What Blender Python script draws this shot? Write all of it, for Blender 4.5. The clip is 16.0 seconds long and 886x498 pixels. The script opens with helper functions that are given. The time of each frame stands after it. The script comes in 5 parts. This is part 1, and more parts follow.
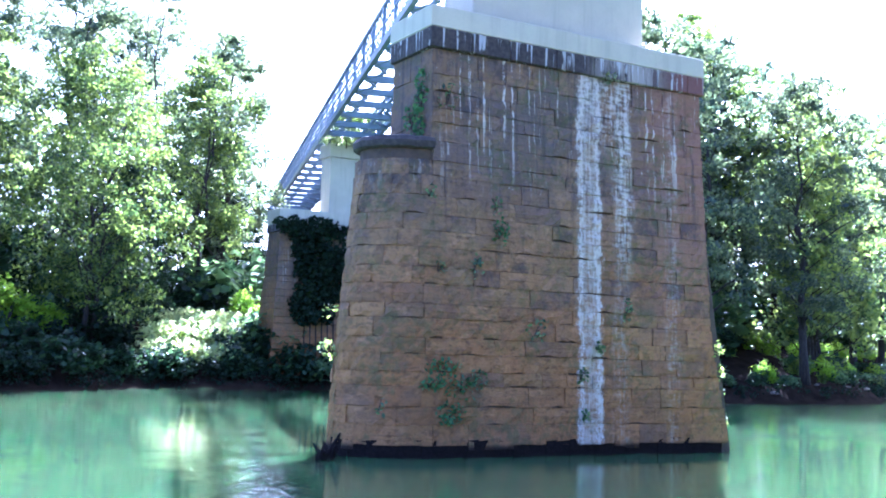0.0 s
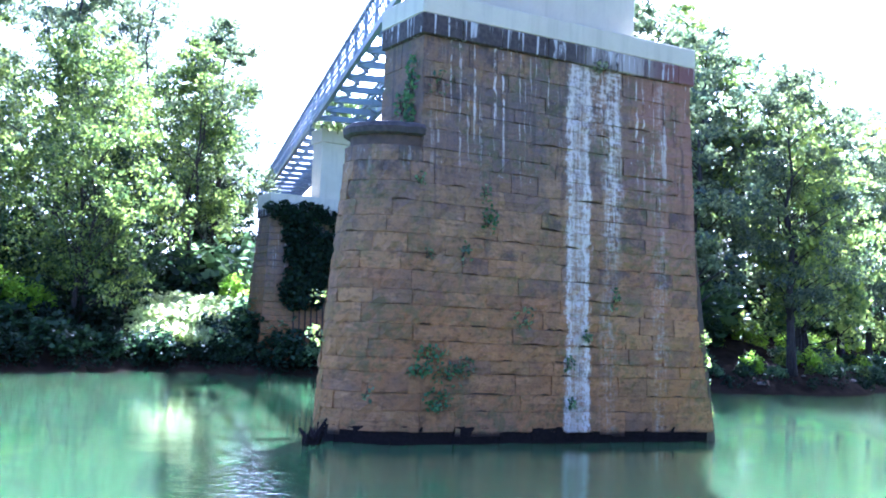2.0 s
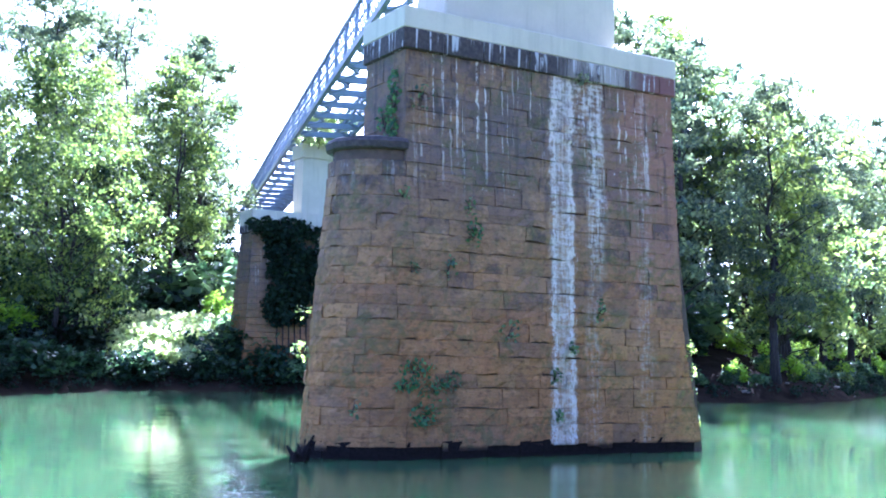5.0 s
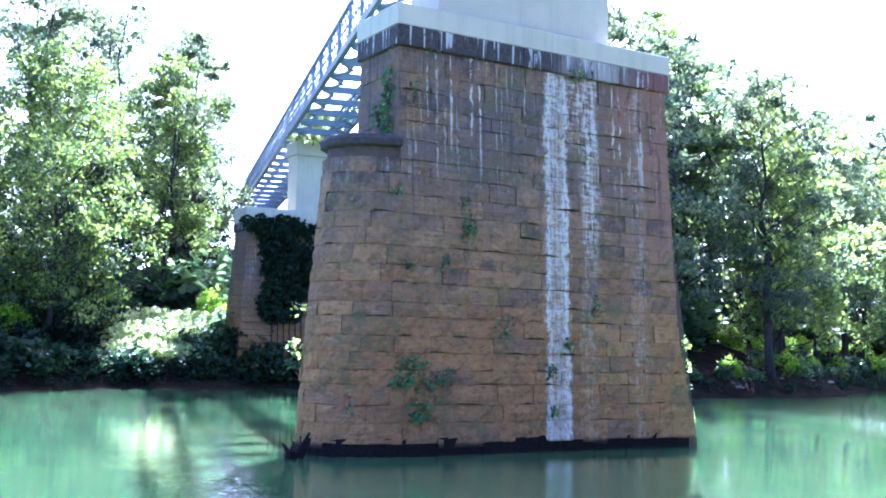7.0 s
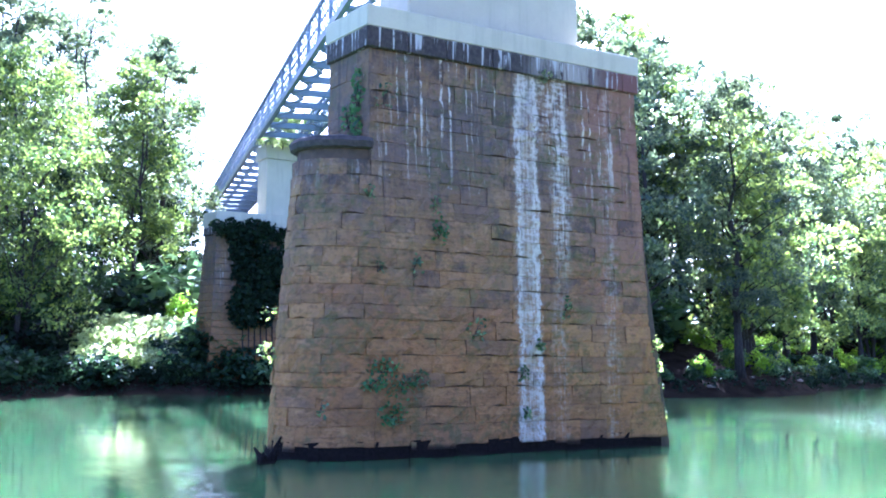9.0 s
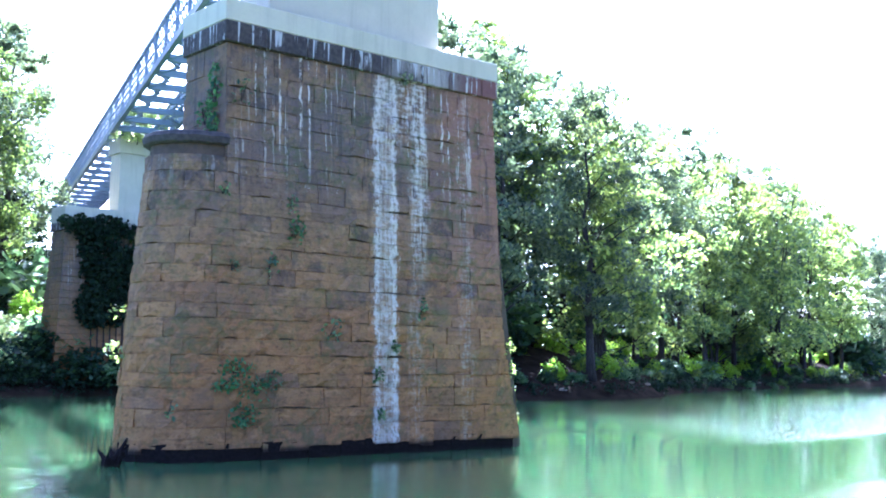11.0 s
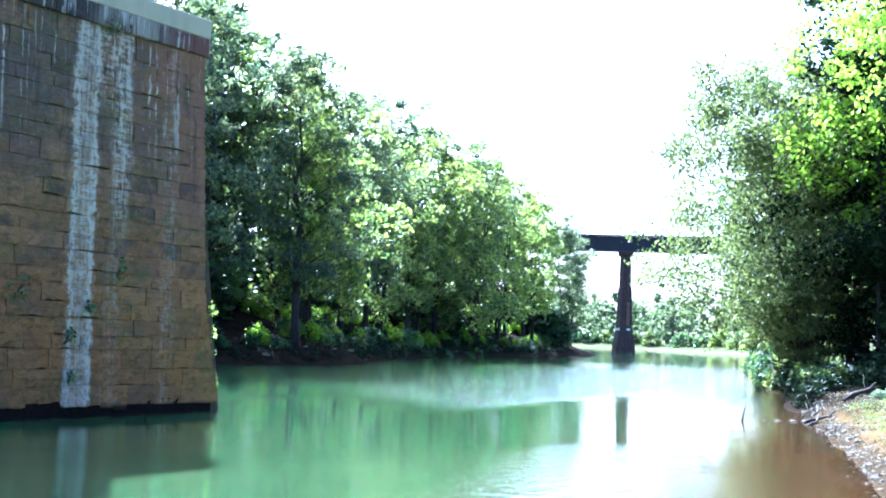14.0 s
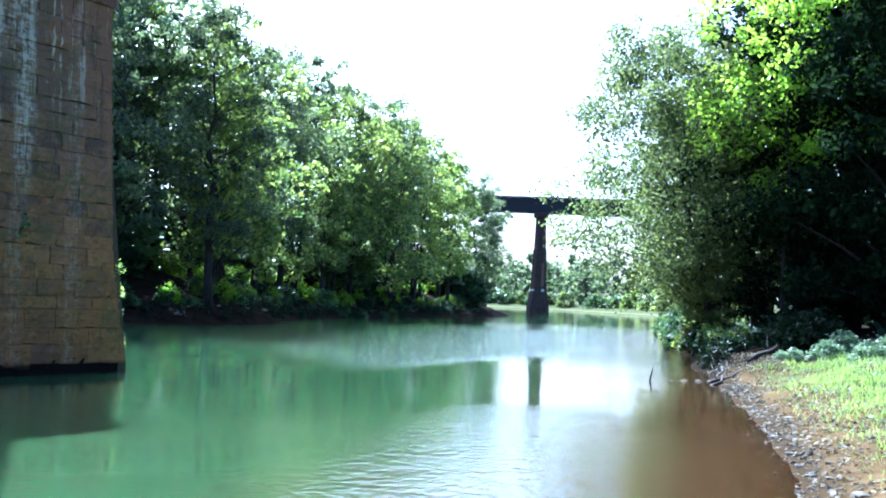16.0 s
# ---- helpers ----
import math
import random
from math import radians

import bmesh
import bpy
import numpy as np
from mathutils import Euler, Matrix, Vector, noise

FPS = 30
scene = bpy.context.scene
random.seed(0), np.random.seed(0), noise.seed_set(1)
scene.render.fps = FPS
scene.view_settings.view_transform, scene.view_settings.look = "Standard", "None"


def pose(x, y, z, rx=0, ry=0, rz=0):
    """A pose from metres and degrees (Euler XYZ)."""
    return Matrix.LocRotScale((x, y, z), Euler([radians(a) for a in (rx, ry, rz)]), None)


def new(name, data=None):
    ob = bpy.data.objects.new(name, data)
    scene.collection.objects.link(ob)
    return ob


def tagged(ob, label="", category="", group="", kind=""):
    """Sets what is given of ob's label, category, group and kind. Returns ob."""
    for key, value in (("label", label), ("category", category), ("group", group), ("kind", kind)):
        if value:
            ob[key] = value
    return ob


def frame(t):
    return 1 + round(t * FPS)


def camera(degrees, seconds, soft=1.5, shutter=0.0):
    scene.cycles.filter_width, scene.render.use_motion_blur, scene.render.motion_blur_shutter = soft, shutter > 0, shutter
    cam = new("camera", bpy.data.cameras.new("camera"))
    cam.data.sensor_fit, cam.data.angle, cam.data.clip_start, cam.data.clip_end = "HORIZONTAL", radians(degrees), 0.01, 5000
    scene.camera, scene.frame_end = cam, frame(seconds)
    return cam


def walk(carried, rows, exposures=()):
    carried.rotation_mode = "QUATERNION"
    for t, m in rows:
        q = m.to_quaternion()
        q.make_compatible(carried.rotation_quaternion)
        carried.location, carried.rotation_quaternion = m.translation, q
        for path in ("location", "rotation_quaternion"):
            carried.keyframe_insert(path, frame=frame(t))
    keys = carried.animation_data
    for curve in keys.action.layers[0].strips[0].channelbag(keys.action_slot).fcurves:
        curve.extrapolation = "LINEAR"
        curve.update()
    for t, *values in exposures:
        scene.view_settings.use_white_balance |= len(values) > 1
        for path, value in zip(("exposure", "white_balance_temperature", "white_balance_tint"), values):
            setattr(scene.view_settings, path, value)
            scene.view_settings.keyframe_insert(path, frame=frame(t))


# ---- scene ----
cam = camera(43.8, 16.0, soft=1.9)
ROWS = (  # seconds, eye x, y, z, pitch, roll, yaw
    (0.0, -0.06, -0.03, 2.41, 5.48, -1.68, -0.29),
    (0.5, -0.06, -0.02, 2.41, 5.28, -1.59, -1.39),
    (1.0, -0.03, -0.04, 2.41, 5.71, -1.53, -0.96),
    (1.5, 0.00, -0.05, 2.41, 4.77, -2.97, -0.95),
    (2.0, -0.00, -0.06, 2.41, 4.82, -2.38, -0.81),
    (2.5, -0.03, -0.04, 2.42, 5.62, -1.69, -1.62),
    (3.0, -0.07, -0.02, 2.42, 6.22, -2.08, -2.20),
    (3.5, -0.07, -0.00, 2.42, 6.05, -2.14, -2.92),
    (4.0, -0.07, 0.00, 2.43, 5.45, -1.52, -2.12),
    (6.5, -0.08, -0.03, 2.43, 5.70, -1.44, -1.47),
    (7.0, -0.08, -0.03, 2.43, 5.37, -1.14, -1.94),
    (7.5, -0.08, -0.02, 2.43, 5.42, -1.00, -2.23),
    (8.0, -0.08, -0.01, 2.43, 5.19, -0.85, -2.53),
    (10.5, -0.04, 0.07, 2.35, 6.26, -0.61, -7.66),
    (11.0, -0.00, 0.06, 2.36, 5.80, -0.90, -10.73),
    (11.5, 0.03, 0.05, 2.38, 5.94, -0.94, -14.70),
    (12.0, 0.06, 0.03, 2.39, 5.17, -1.56, -17.74),
    (12.5, 0.08, -0.05, 2.38, 5.02, -1.81, -21.53),
    (13.0, 0.08, -0.02, 2.38, 4.61, -2.33, -23.43),
    (13.5, 0.09, 0.00, 2.38, 4.52, -2.09, -24.79),
    (14.0, 0.09, 0.02, 2.37, 4.44, -2.27, -25.87),
    (14.5, 0.09, 0.03, 2.38, 4.17, -1.96, -27.02),
    (15.0, 0.10, 0.04, 2.39, 3.79, -2.12, -28.09),
    (15.5, 0.14, 0.02, 2.41, 3.16, -2.69, -28.94),
    (16.0, 0.21, 0.06, 2.39, 2.55, -2.61, -30.22),
)
EXPOSURE = ((0.0, 3.28, 4400, 27), (1.0, 3.28, 4420, 26), (1.5, 3.28, 4370, 22), (2.0, 3.28, 4400, 26), (2.6, 3.3, 4440, 36),
            (3.0, 3.3, 4400, 36), (3.5, 3.3, 4400, 29), (4.2, 3.3, 4420, 27), (8.0, 3.3, 4440, 26), (10.5, 3.32, 4480, 23),
            (12.0, 3.3, 4500, 16), (13.0, 2.99, 4420, 10), (14.5, 2.49, 4390, 5), (16.0, 1.96, 4380, 3))
walk(cam, [(t, pose(ex, ey, ez, 90 + p, r, y)) for t, ex, ey, ez, p, r, y in ROWS], EXPOSURE)

# ---- world and sun ----
SUN_AZ, SUN_EL = 10.5, 41.5          # degrees to the right of +y, degrees up
world = bpy.data.worlds.new("sky")
scene.world = world
world.use_nodes = True
wn, wl = world.node_tree.nodes, world.node_tree.links
sky = wn.new("ShaderNodeTexSky")
sky.sky_type, sky.sun_disc = 'NISHITA', False
sky.sun_elevation, sky.sun_rotation = radians(SUN_EL), radians(SUN_AZ)
sky.air_density, sky.dust_density, sky.ozone_density = 0.7, 4.0, 0.7
wl.new(sky.outputs[0], wn["Background"].inputs[0])
wn["Background"].inputs[1].default_value = 0.084
sun = new("sun", bpy.data.lights.new("sun", 'SUN'))
sun.data.energy, sun.data.angle, sun.data.color = 5.0, radians(0.53), (1.0, 0.95, 0.86)
_a, _e = radians(SUN_AZ), radians(SUN_EL)
SUN_DIR = Vector((math.sin(_a) * math.cos(_e), math.cos(_a) * math.cos(_e), math.sin(_e)))
sun.rotation_mode = 'QUATERNION'
sun.rotation_quaternion = SUN_DIR.to_track_quat('Z', 'Y')
sun.location = SUN_DIR * 120

# ---- materials ----


class Mat:
    """A node material with short calls to wire it."""

    def __init__(self, name, rough=0.8, metal=0.0):
        self.m = bpy.data.materials.new(name)
        self.m.use_nodes = True
        self.n, self.l = self.m.node_tree.nodes, self.m.node_tree.links
        self.p = self.n["Principled BSDF"]
        self.p.inputs["Roughness"].default_value = rough
        self.p.inputs["Metallic"].default_value = metal
        self.tc = self.n.new("ShaderNodeTexCoord")

    def put(self, sock, v):
        if isinstance(v, bpy.types.NodeSocket):
            self.l.new(v, sock)
        elif isinstance(v, (int, float)):
            sock.default_value = v
        else:
            sock.default_value = (*v, 1.0) if len(v) == 3 and len(sock.default_value) == 4 else v

    def coords(self, scale=(1, 1, 1), which="Object"):
        mp = self.n.new("ShaderNodeMapping")
        mp.inputs["Scale"].default_value = scale
        self.l.new(self.tc.outputs[which], mp.inputs[0])
        return mp.outputs[0]

    def noise(self, vec, scale, detail=4.0, rough=0.55, dist=0.0):
        t = self.n.new("ShaderNodeTexNoise")
        self.l.new(vec, t.inputs["Vector"])
        t.inputs["Scale"].default_value, t.inputs["Detail"].default_value = scale, detail
        t.inputs["Roughness"].default_value, t.inputs["Distortion"].default_value = rough, dist
        return t.outputs["Fac"]

    def ramp(self, fac, lo, hi, smooth=True):
        r = self.n.new("ShaderNodeMapRange")
        r.interpolation_type = 'SMOOTHSTEP' if smooth else 'LINEAR'
        self.put(r.inputs["Value"], fac)
        r.inputs["From Min"].default_value, r.inputs["From Max"].default_value = lo, hi
        return r.outputs[0]

    def mix(self, fac, a, b, blend='MIX'):
        x = self.n.new("ShaderNodeMix")
        x.data_type, x.blend_type = 'RGBA', blend
        self.put(x.inputs[0], fac), self.put(x.inputs[6], a), self.put(x.inputs[7], b)
        return x.outputs[2]

    def math(self, op, a, b=0.0, clamp=False):
        x = self.n.new("ShaderNodeMath")
        x.operation, x.use_clamp = op, clamp
        self.put(x.inputs[0], a), self.put(x.inputs[1], b)
        return x.outputs[0]

    def vec(self, x, y, z=0.0):
        c = self.n.new("ShaderNodeCombineXYZ")
        self.put(c.inputs[0], x), self.put(c.inputs[1], y), self.put(c.inputs[2], z)
        return c.outputs[0]

    def sep(self, vec):
        x = self.n.new("ShaderNodeSeparateXYZ")
        self.l.new(vec, x.inputs[0])
        return x.outputs

    def band(self, v, lo, hi, soft):
        """1 between lo and hi, with soft edges."""
        return self.math('MULTIPLY', self.ramp(v, lo - soft, lo + soft), self.ramp(v, hi + soft, hi - soft))

    def rnd(self):
        return self.n.new("ShaderNodeObjectInfo").outputs["Random"]

    def island(self):
        return self.n.new("ShaderNodeNewGeometry").outputs["Random Per Island"]

    def bump(self, height, strength=0.4, dist=0.02):
        b = self.n.new("ShaderNodeBump")
        b.inputs["Strength"].default_value, b.inputs["Distance"].default_value = strength, dist
        self.l.new(height, b.inputs["Height"])
        self.l.new(b.outputs[0], self.p.inputs["Normal"])
        return b.outputs[0]

    def colour(self, c):
        self.put(self.p.inputs["Base Color"], c)
        return self.m


def leaf_material(name, dark, light, back=0.55, gloss=0.45, sheen=0.5):
    """Leaves: a glossy face, and light that comes through from behind."""
    k = Mat(name, gloss)
    hue = k.mix(k.ramp(k.island(), 0.25, 1.0), dark, light)
    tone = k.math('ADD', 0.75, k.math('MULTIPLY', k.rnd(), 0.5))
    patch = k.ramp(k.noise(k.coords(), 0.45, 3), 0.42, 0.64)
    hue = k.mix(patch, k.mix(0.4, hue, dark), k.mix(0.35, hue, light))
    hue = k.mix(1.0, hue, tone, 'MULTIPLY')
    k.colour(hue)
    k.p.inputs["Specular IOR Level"].default_value = sheen
    tr = k.n.new("ShaderNodeBsdfTranslucent")
    k.l.new(k.mix(1.0, hue, (2.85, 2.87, 1.95), 'MULTIPLY'), tr.inputs[0])
    mx = k.n.new("ShaderNodeMixShader")
    mx.inputs[0].default_value = back
    k.l.new(k.p.outputs[0], mx.inputs[1])
    k.l.new(tr.outputs[0], mx.inputs[2])
    k.l.new(mx.outputs[0], k.n["Material Output"].inputs[0])
    return k.m


def bark_material(name, dark, light):
    k = Mat(name, 0.9)
    v = k.coords((6, 6, 1.2))
    n = k.noise(v, 1.5, 6)
    k.bump(n, 0.7, 0.04)
    return k.colour(k.mix(k.ramp(n, 0.3, 0.7), dark, light))


def sandstone():
    """Brown sandstone blocks, with lime runs, dark weathering and moss, in the pier's own coordinates."""
    k = Mat("sandstone", 0.9)
    k.p.inputs["Specular IOR Level"].default_value = 0.2
    co = k.coords()
    x, y, z = k.sep(co)
    grain = k.noise(co, 14, 6, 0.65)
    blotch = k.noise(co, 0.8, 7, 0.68)
    c = k.mix(k.rnd(), (0.24, 0.142, 0.070), (0.36, 0.218, 0.106))
    kind = k.math('FRACT', k.math('MULTIPLY', k.rnd(), 13.7))
    c = k.mix(k.math('MULTIPLY', k.ramp(kind, 0.60, 0.95), 0.75), c, (0.17, 0.118, 0.09))
    c = k.mix(k.math('MULTIPLY', k.ramp(kind, 0.22, 0.02), 0.45), c, (0.20, 0.15, 0.07))
    c = k.mix(k.math('MULTIPLY', k.ramp(blotch, 0.35, 0.7), 0.7), c, (0.32, 0.168, 0.08))
    c = k.mix(k.math('MULTIPLY', k.ramp(grain, 0.35, 0.75), 0.4), c, (0.17, 0.105, 0.062))
    # the beds of the stone, lying level
    bed = k.noise(k.coords((0.6, 0.6, 9.0)), 1.6, 5, 0.65, 0.2)
    c = k.mix(k.math('MULTIPLY', k.ramp(bed, 0.5, 0.68), 0.4), c, (0.125, 0.078, 0.05))
    pit = k.ramp(k.noise(co, 2.6, 8, 0.72, 0.4), 0.50, 0.66)
    c = k.mix(k.math('MULTIPLY', pit, 0.45), c, (0.125, 0.084, 0.064))
    mottle = k.ramp(k.noise(k.coords((1, 1, 1.5)), 4.5, 9, 0.75, 0.3), 0.49, 0.64)
    c = k.mix(k.math('MULTIPLY', mottle, 0.62), c, (0.085, 0.055, 0.036))
    pale = k.ramp(k.noise(k.coords((1, 1, 1.8)), 1.9, 6, 0.7, 0.3), 0.54, 0.70)
    c = k.mix(k.math('MULTIPLY', pale, 0.45), c, (0.46, 0.29, 0.165))
    lichen = k.ramp(k.noise(co, 0.65, 6, 0.66), 0.50, 0.64)
    c = k.mix(k.math('MULTIPLY', lichen, 0.35), c, (0.17, 0.135, 0.11))
    warm = k.math('MULTIPLY', k.ramp(z, 6.5, 2.0), k.math('ADD', 0.35, k.math('MULTIPLY', blotch, 0.9)))
    c = k.mix(warm, c, k.mix(1.0, c, (1.22, 1.0, 0.70), 'MULTIPLY'))
    # redder stone near the downstream end, under the coping
    red = k.math('MULTIPLY', k.ramp(x, 5.6, 7.6), k.ramp(z, 1.0, 7.0))
    c = k.mix(k.math('MULTIPLY', red, 0.6), c, (0.30, 0.152, 0.11))
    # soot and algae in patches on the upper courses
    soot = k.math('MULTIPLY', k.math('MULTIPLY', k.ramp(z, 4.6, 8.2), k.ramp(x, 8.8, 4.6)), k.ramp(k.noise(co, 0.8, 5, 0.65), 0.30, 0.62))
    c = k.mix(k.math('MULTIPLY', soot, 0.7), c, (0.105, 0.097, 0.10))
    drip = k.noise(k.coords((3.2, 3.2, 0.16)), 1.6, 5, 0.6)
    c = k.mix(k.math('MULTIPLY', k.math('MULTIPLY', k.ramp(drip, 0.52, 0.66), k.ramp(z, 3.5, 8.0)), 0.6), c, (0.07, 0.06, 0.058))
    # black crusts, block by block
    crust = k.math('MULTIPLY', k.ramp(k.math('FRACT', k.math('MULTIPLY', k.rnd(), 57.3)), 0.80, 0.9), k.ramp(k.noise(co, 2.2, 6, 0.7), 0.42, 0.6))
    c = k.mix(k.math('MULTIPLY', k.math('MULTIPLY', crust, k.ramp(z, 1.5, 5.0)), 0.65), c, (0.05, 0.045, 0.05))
    # moss
    moss = k.math('MULTIPLY', k.ramp(k.noise(co, 0.75, 5, 0.7, 0.5), 0.46, 0.62), k.ramp(k.noise(co, 6, 4), 0.36, 0.6))
    c = k.mix(k.math('MULTIPLY', moss, 0.55), c, (0.09, 0.105, 0.04))
    # lime runs
    wob = k.math('MULTIPLY', k.math('SUBTRACT', k.noise(k.coords((1.8, 1.8, 0.7)), 1.6, 6, 0.7), 0.5), 0.5)
    fray = k.math('MULTIPLY', k.math('SUBTRACT', k.noise(k.coords((5.0, 5.0, 4.0)), 1.6, 5, 0.7), 0.5), 0.45)
    xw = k.math('ADD', k.math('ADD', k.math('ADD', x, fray), wob), k.math('MULTIPLY', k.math('SUBTRACT', 9.9, z), 0.02))
    rag = k.noise(k.coords((6.5, 6.5, 0.30)), 1.7, 6, 0.7)
    rag2 = k.noise(k.coords((2.2, 2.2, 6.0)), 1.6, 6, 0.72)
    ragged = k.math('ADD', k.math('MULTIPLY', rag, 0.5), k.math('MULTIPLY', rag2, 0.5))
    body = k.math('ADD', 0.22, k.math('MULTIPLY', k.ramp(ragged, 0.42, 0.55), 0.78))
    block = k.math('ADD', 0.55, k.math('MULTIPLY', k.math('FRACT', k.math('MULTIPLY', k.rnd(), 7.1)), 0.45))
    main = k.math('MULTIPLY', k.band(xw, 4.42, 5.08, 0.15), k.math('MULTIPLY', k.math('MULTIPLY', body, block), k.math('ADD', 0.7, k.math('MULTIPLY', k.ramp(z, 0.5, 6.0), 0.3))))
    rims = k.math('MAXIMUM', k.band(xw, 4.40, 4.56, 0.07), k.band(xw, 4.94, 5.12, 0.07))
    main = k.math('MAXIMUM', main, k.math('MULTIPLY', rims, k.ramp(ragged, 0.38, 0.50)))
    side = k.math('MULTIPLY', k.band(xw, 5.62, 6.12, 0.16), k.math('MULTIPLY', k.ramp(ragged, 0.42, 0.58), k.ramp(z, 3.6, 6.6)))
    faint = k.math('MULTIPLY', k.band(xw, 5.55, 6.0, 0.2), k.math('MULTIPLY', k.ramp(ragged, 0.46, 0.62), 0.35))
    joinb = k.math('MULTIPLY', k.band(xw, 4.5, 6.15, 0.15), k.math('MULTIPLY', k.ramp(ragged, 0.46, 0.6), k.ramp(z, 7.4, 9.4)))
    thin = k.noise(k.vec(k.math('MULTIPLY', k.math('ADD', x, k.math('MULTIPLY', wob, 0.22)), 8.0), 0.0, k.math('MULTIPLY', z, 0.10)), 1.0, 3, 0.55)
    cut = k.noise(k.coords((2.6, 2.6, 1.5)), 1.5, 6, 0.7)
    runs = k.math('MULTIPLY', k.ramp(thin, 0.555, 0.625), k.math('MULTIPLY', k.ramp(cut, 0.46, 0.58), k.ramp(z, 5.8, 8.8)))
    spots = k.math('MULTIPLY', k.ramp(k.noise(k.coords((5.0, 5.0, 3.0)), 1.6, 4, 0.7), 0.66, 0.72), k.ramp(z, 4.6, 7.4))
    lime = k.math('MAXIMUM', k.math('MAXIMUM', main, side), k.math('MAXIMUM', joinb, k.math('MULTIPLY', runs, 1.0)))
    lime = k.math('MAXIMUM', lime, k.math('MAXIMUM', faint, k.math('MULTIPLY', spots, 0.6)))
    edge = k.math('MULTIPLY', k.band(xw, 7.3, 7.75, 0.2), k.ramp(ragged, 0.46, 0.64))
    lime = k.math('MAXIMUM', lime, k.math('MULTIPLY', edge, 0.45))
    c = k.mix(k.math('MULTIPLY', lime, 0.86), c, (0.66, 0.60, 0.52))
    # wet band at the water, blackened to carry the undercut's shade too
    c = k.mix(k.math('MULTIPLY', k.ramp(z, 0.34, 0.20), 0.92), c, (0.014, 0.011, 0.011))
    k.bump(k.math('ADD', k.math('MULTIPLY', grain, 0.6), k.math('ADD', k.noise(co, 3.0, 5, 0.6), k.math('MULTIPLY', bed, 0.5))), 1.0, 0.06)
    return k.colour(c)


def coping_stone():
    """The dark top course, with lime dripping over it."""
    k = Mat("coping stone", 0.85)
    co = k.coords()
    x, y, z = k.sep(co)
    n = k.noise(co, 9, 5)
    c = k.mix(k.ramp(n, 0.3, 0.7), (0.03, 0.025, 0.025), (0.065, 0.05, 0.046))
    c = k.mix(k.math('MULTIPLY', k.ramp(x, 6.3, 8.3), 0.8), c, (0.19, 0.085, 0.07))
    pale = k.math('MULTIPLY', k.band(x, 5.0, 7.0, 0.7), k.ramp(k.noise(k.coords((4.0, 4.0, 0.6)), 1.4, 5, 0.65), 0.36, 0.56))
    c = k.mix(k.math('MULTIPLY', pale, 0.8), c, (0.40, 0.36, 0.32))
    drip = k.noise(k.coords((6.5, 6.5, 0.12)), 1.15, 4, 0.6)
    cut = k.noise(k.coords((3.0, 3.0, 2.0)), 1.6, 3)
    fall = k.math('ADD', drip, k.math('MULTIPLY', k.math('SUBTRACT', z, 10.15), 0.12))
    d = k.math('MULTIPLY', k.ramp(fall, 0.54, 0.60), k.ramp(cut, 0.38, 0.50))
    c = k.mix(k.math('MULTIPLY', d, 0.85), c, (0.5, 0.49, 0.48))
    k.bump(n, 0.6, 0.03)
    return k.colour(c)


def concrete(name, base=(0.44, 0.43, 0.40)):
    k = Mat(name, 0.82)
    co = k.coords()
    big, small = k.noise(co, 0.7, 5, 0.6), k.noise(co, 22, 4)
    streak = k.noise(k.coords((3, 3, 0.25)), 1.2, 4)
    c = k.mix(k.ramp(big, 0.3, 0.7), base, [b * 0.86 for b in base])
    c = k.mix(k.math('MULTIPLY', k.ramp(streak, 0.5, 0.72), 0.35), c, [b * 0.62 for b in base])
    c = k.mix(k.math('MULTIPLY', k.ramp(small, 0.4, 0.8), 0.2), c, [b * 0.7 for b in base])
    k.bump(k.math('ADD', small, big), 0.25, 0.01)
    return k.colour(c)


def painted_steel(name, paint, rust):
    k = Mat(name, 0.45, 0.1)
    co = k.coords()
    n = k.noise(co, 2.3, 6, 0.65)
    k.put(k.p.inputs["Roughness"], k.math('ADD', 0.35, k.math('MULTIPLY', n, 0.3)))
    return k.colour(k.mix(k.ramp(n, 0.55, 0.75), paint, rust))


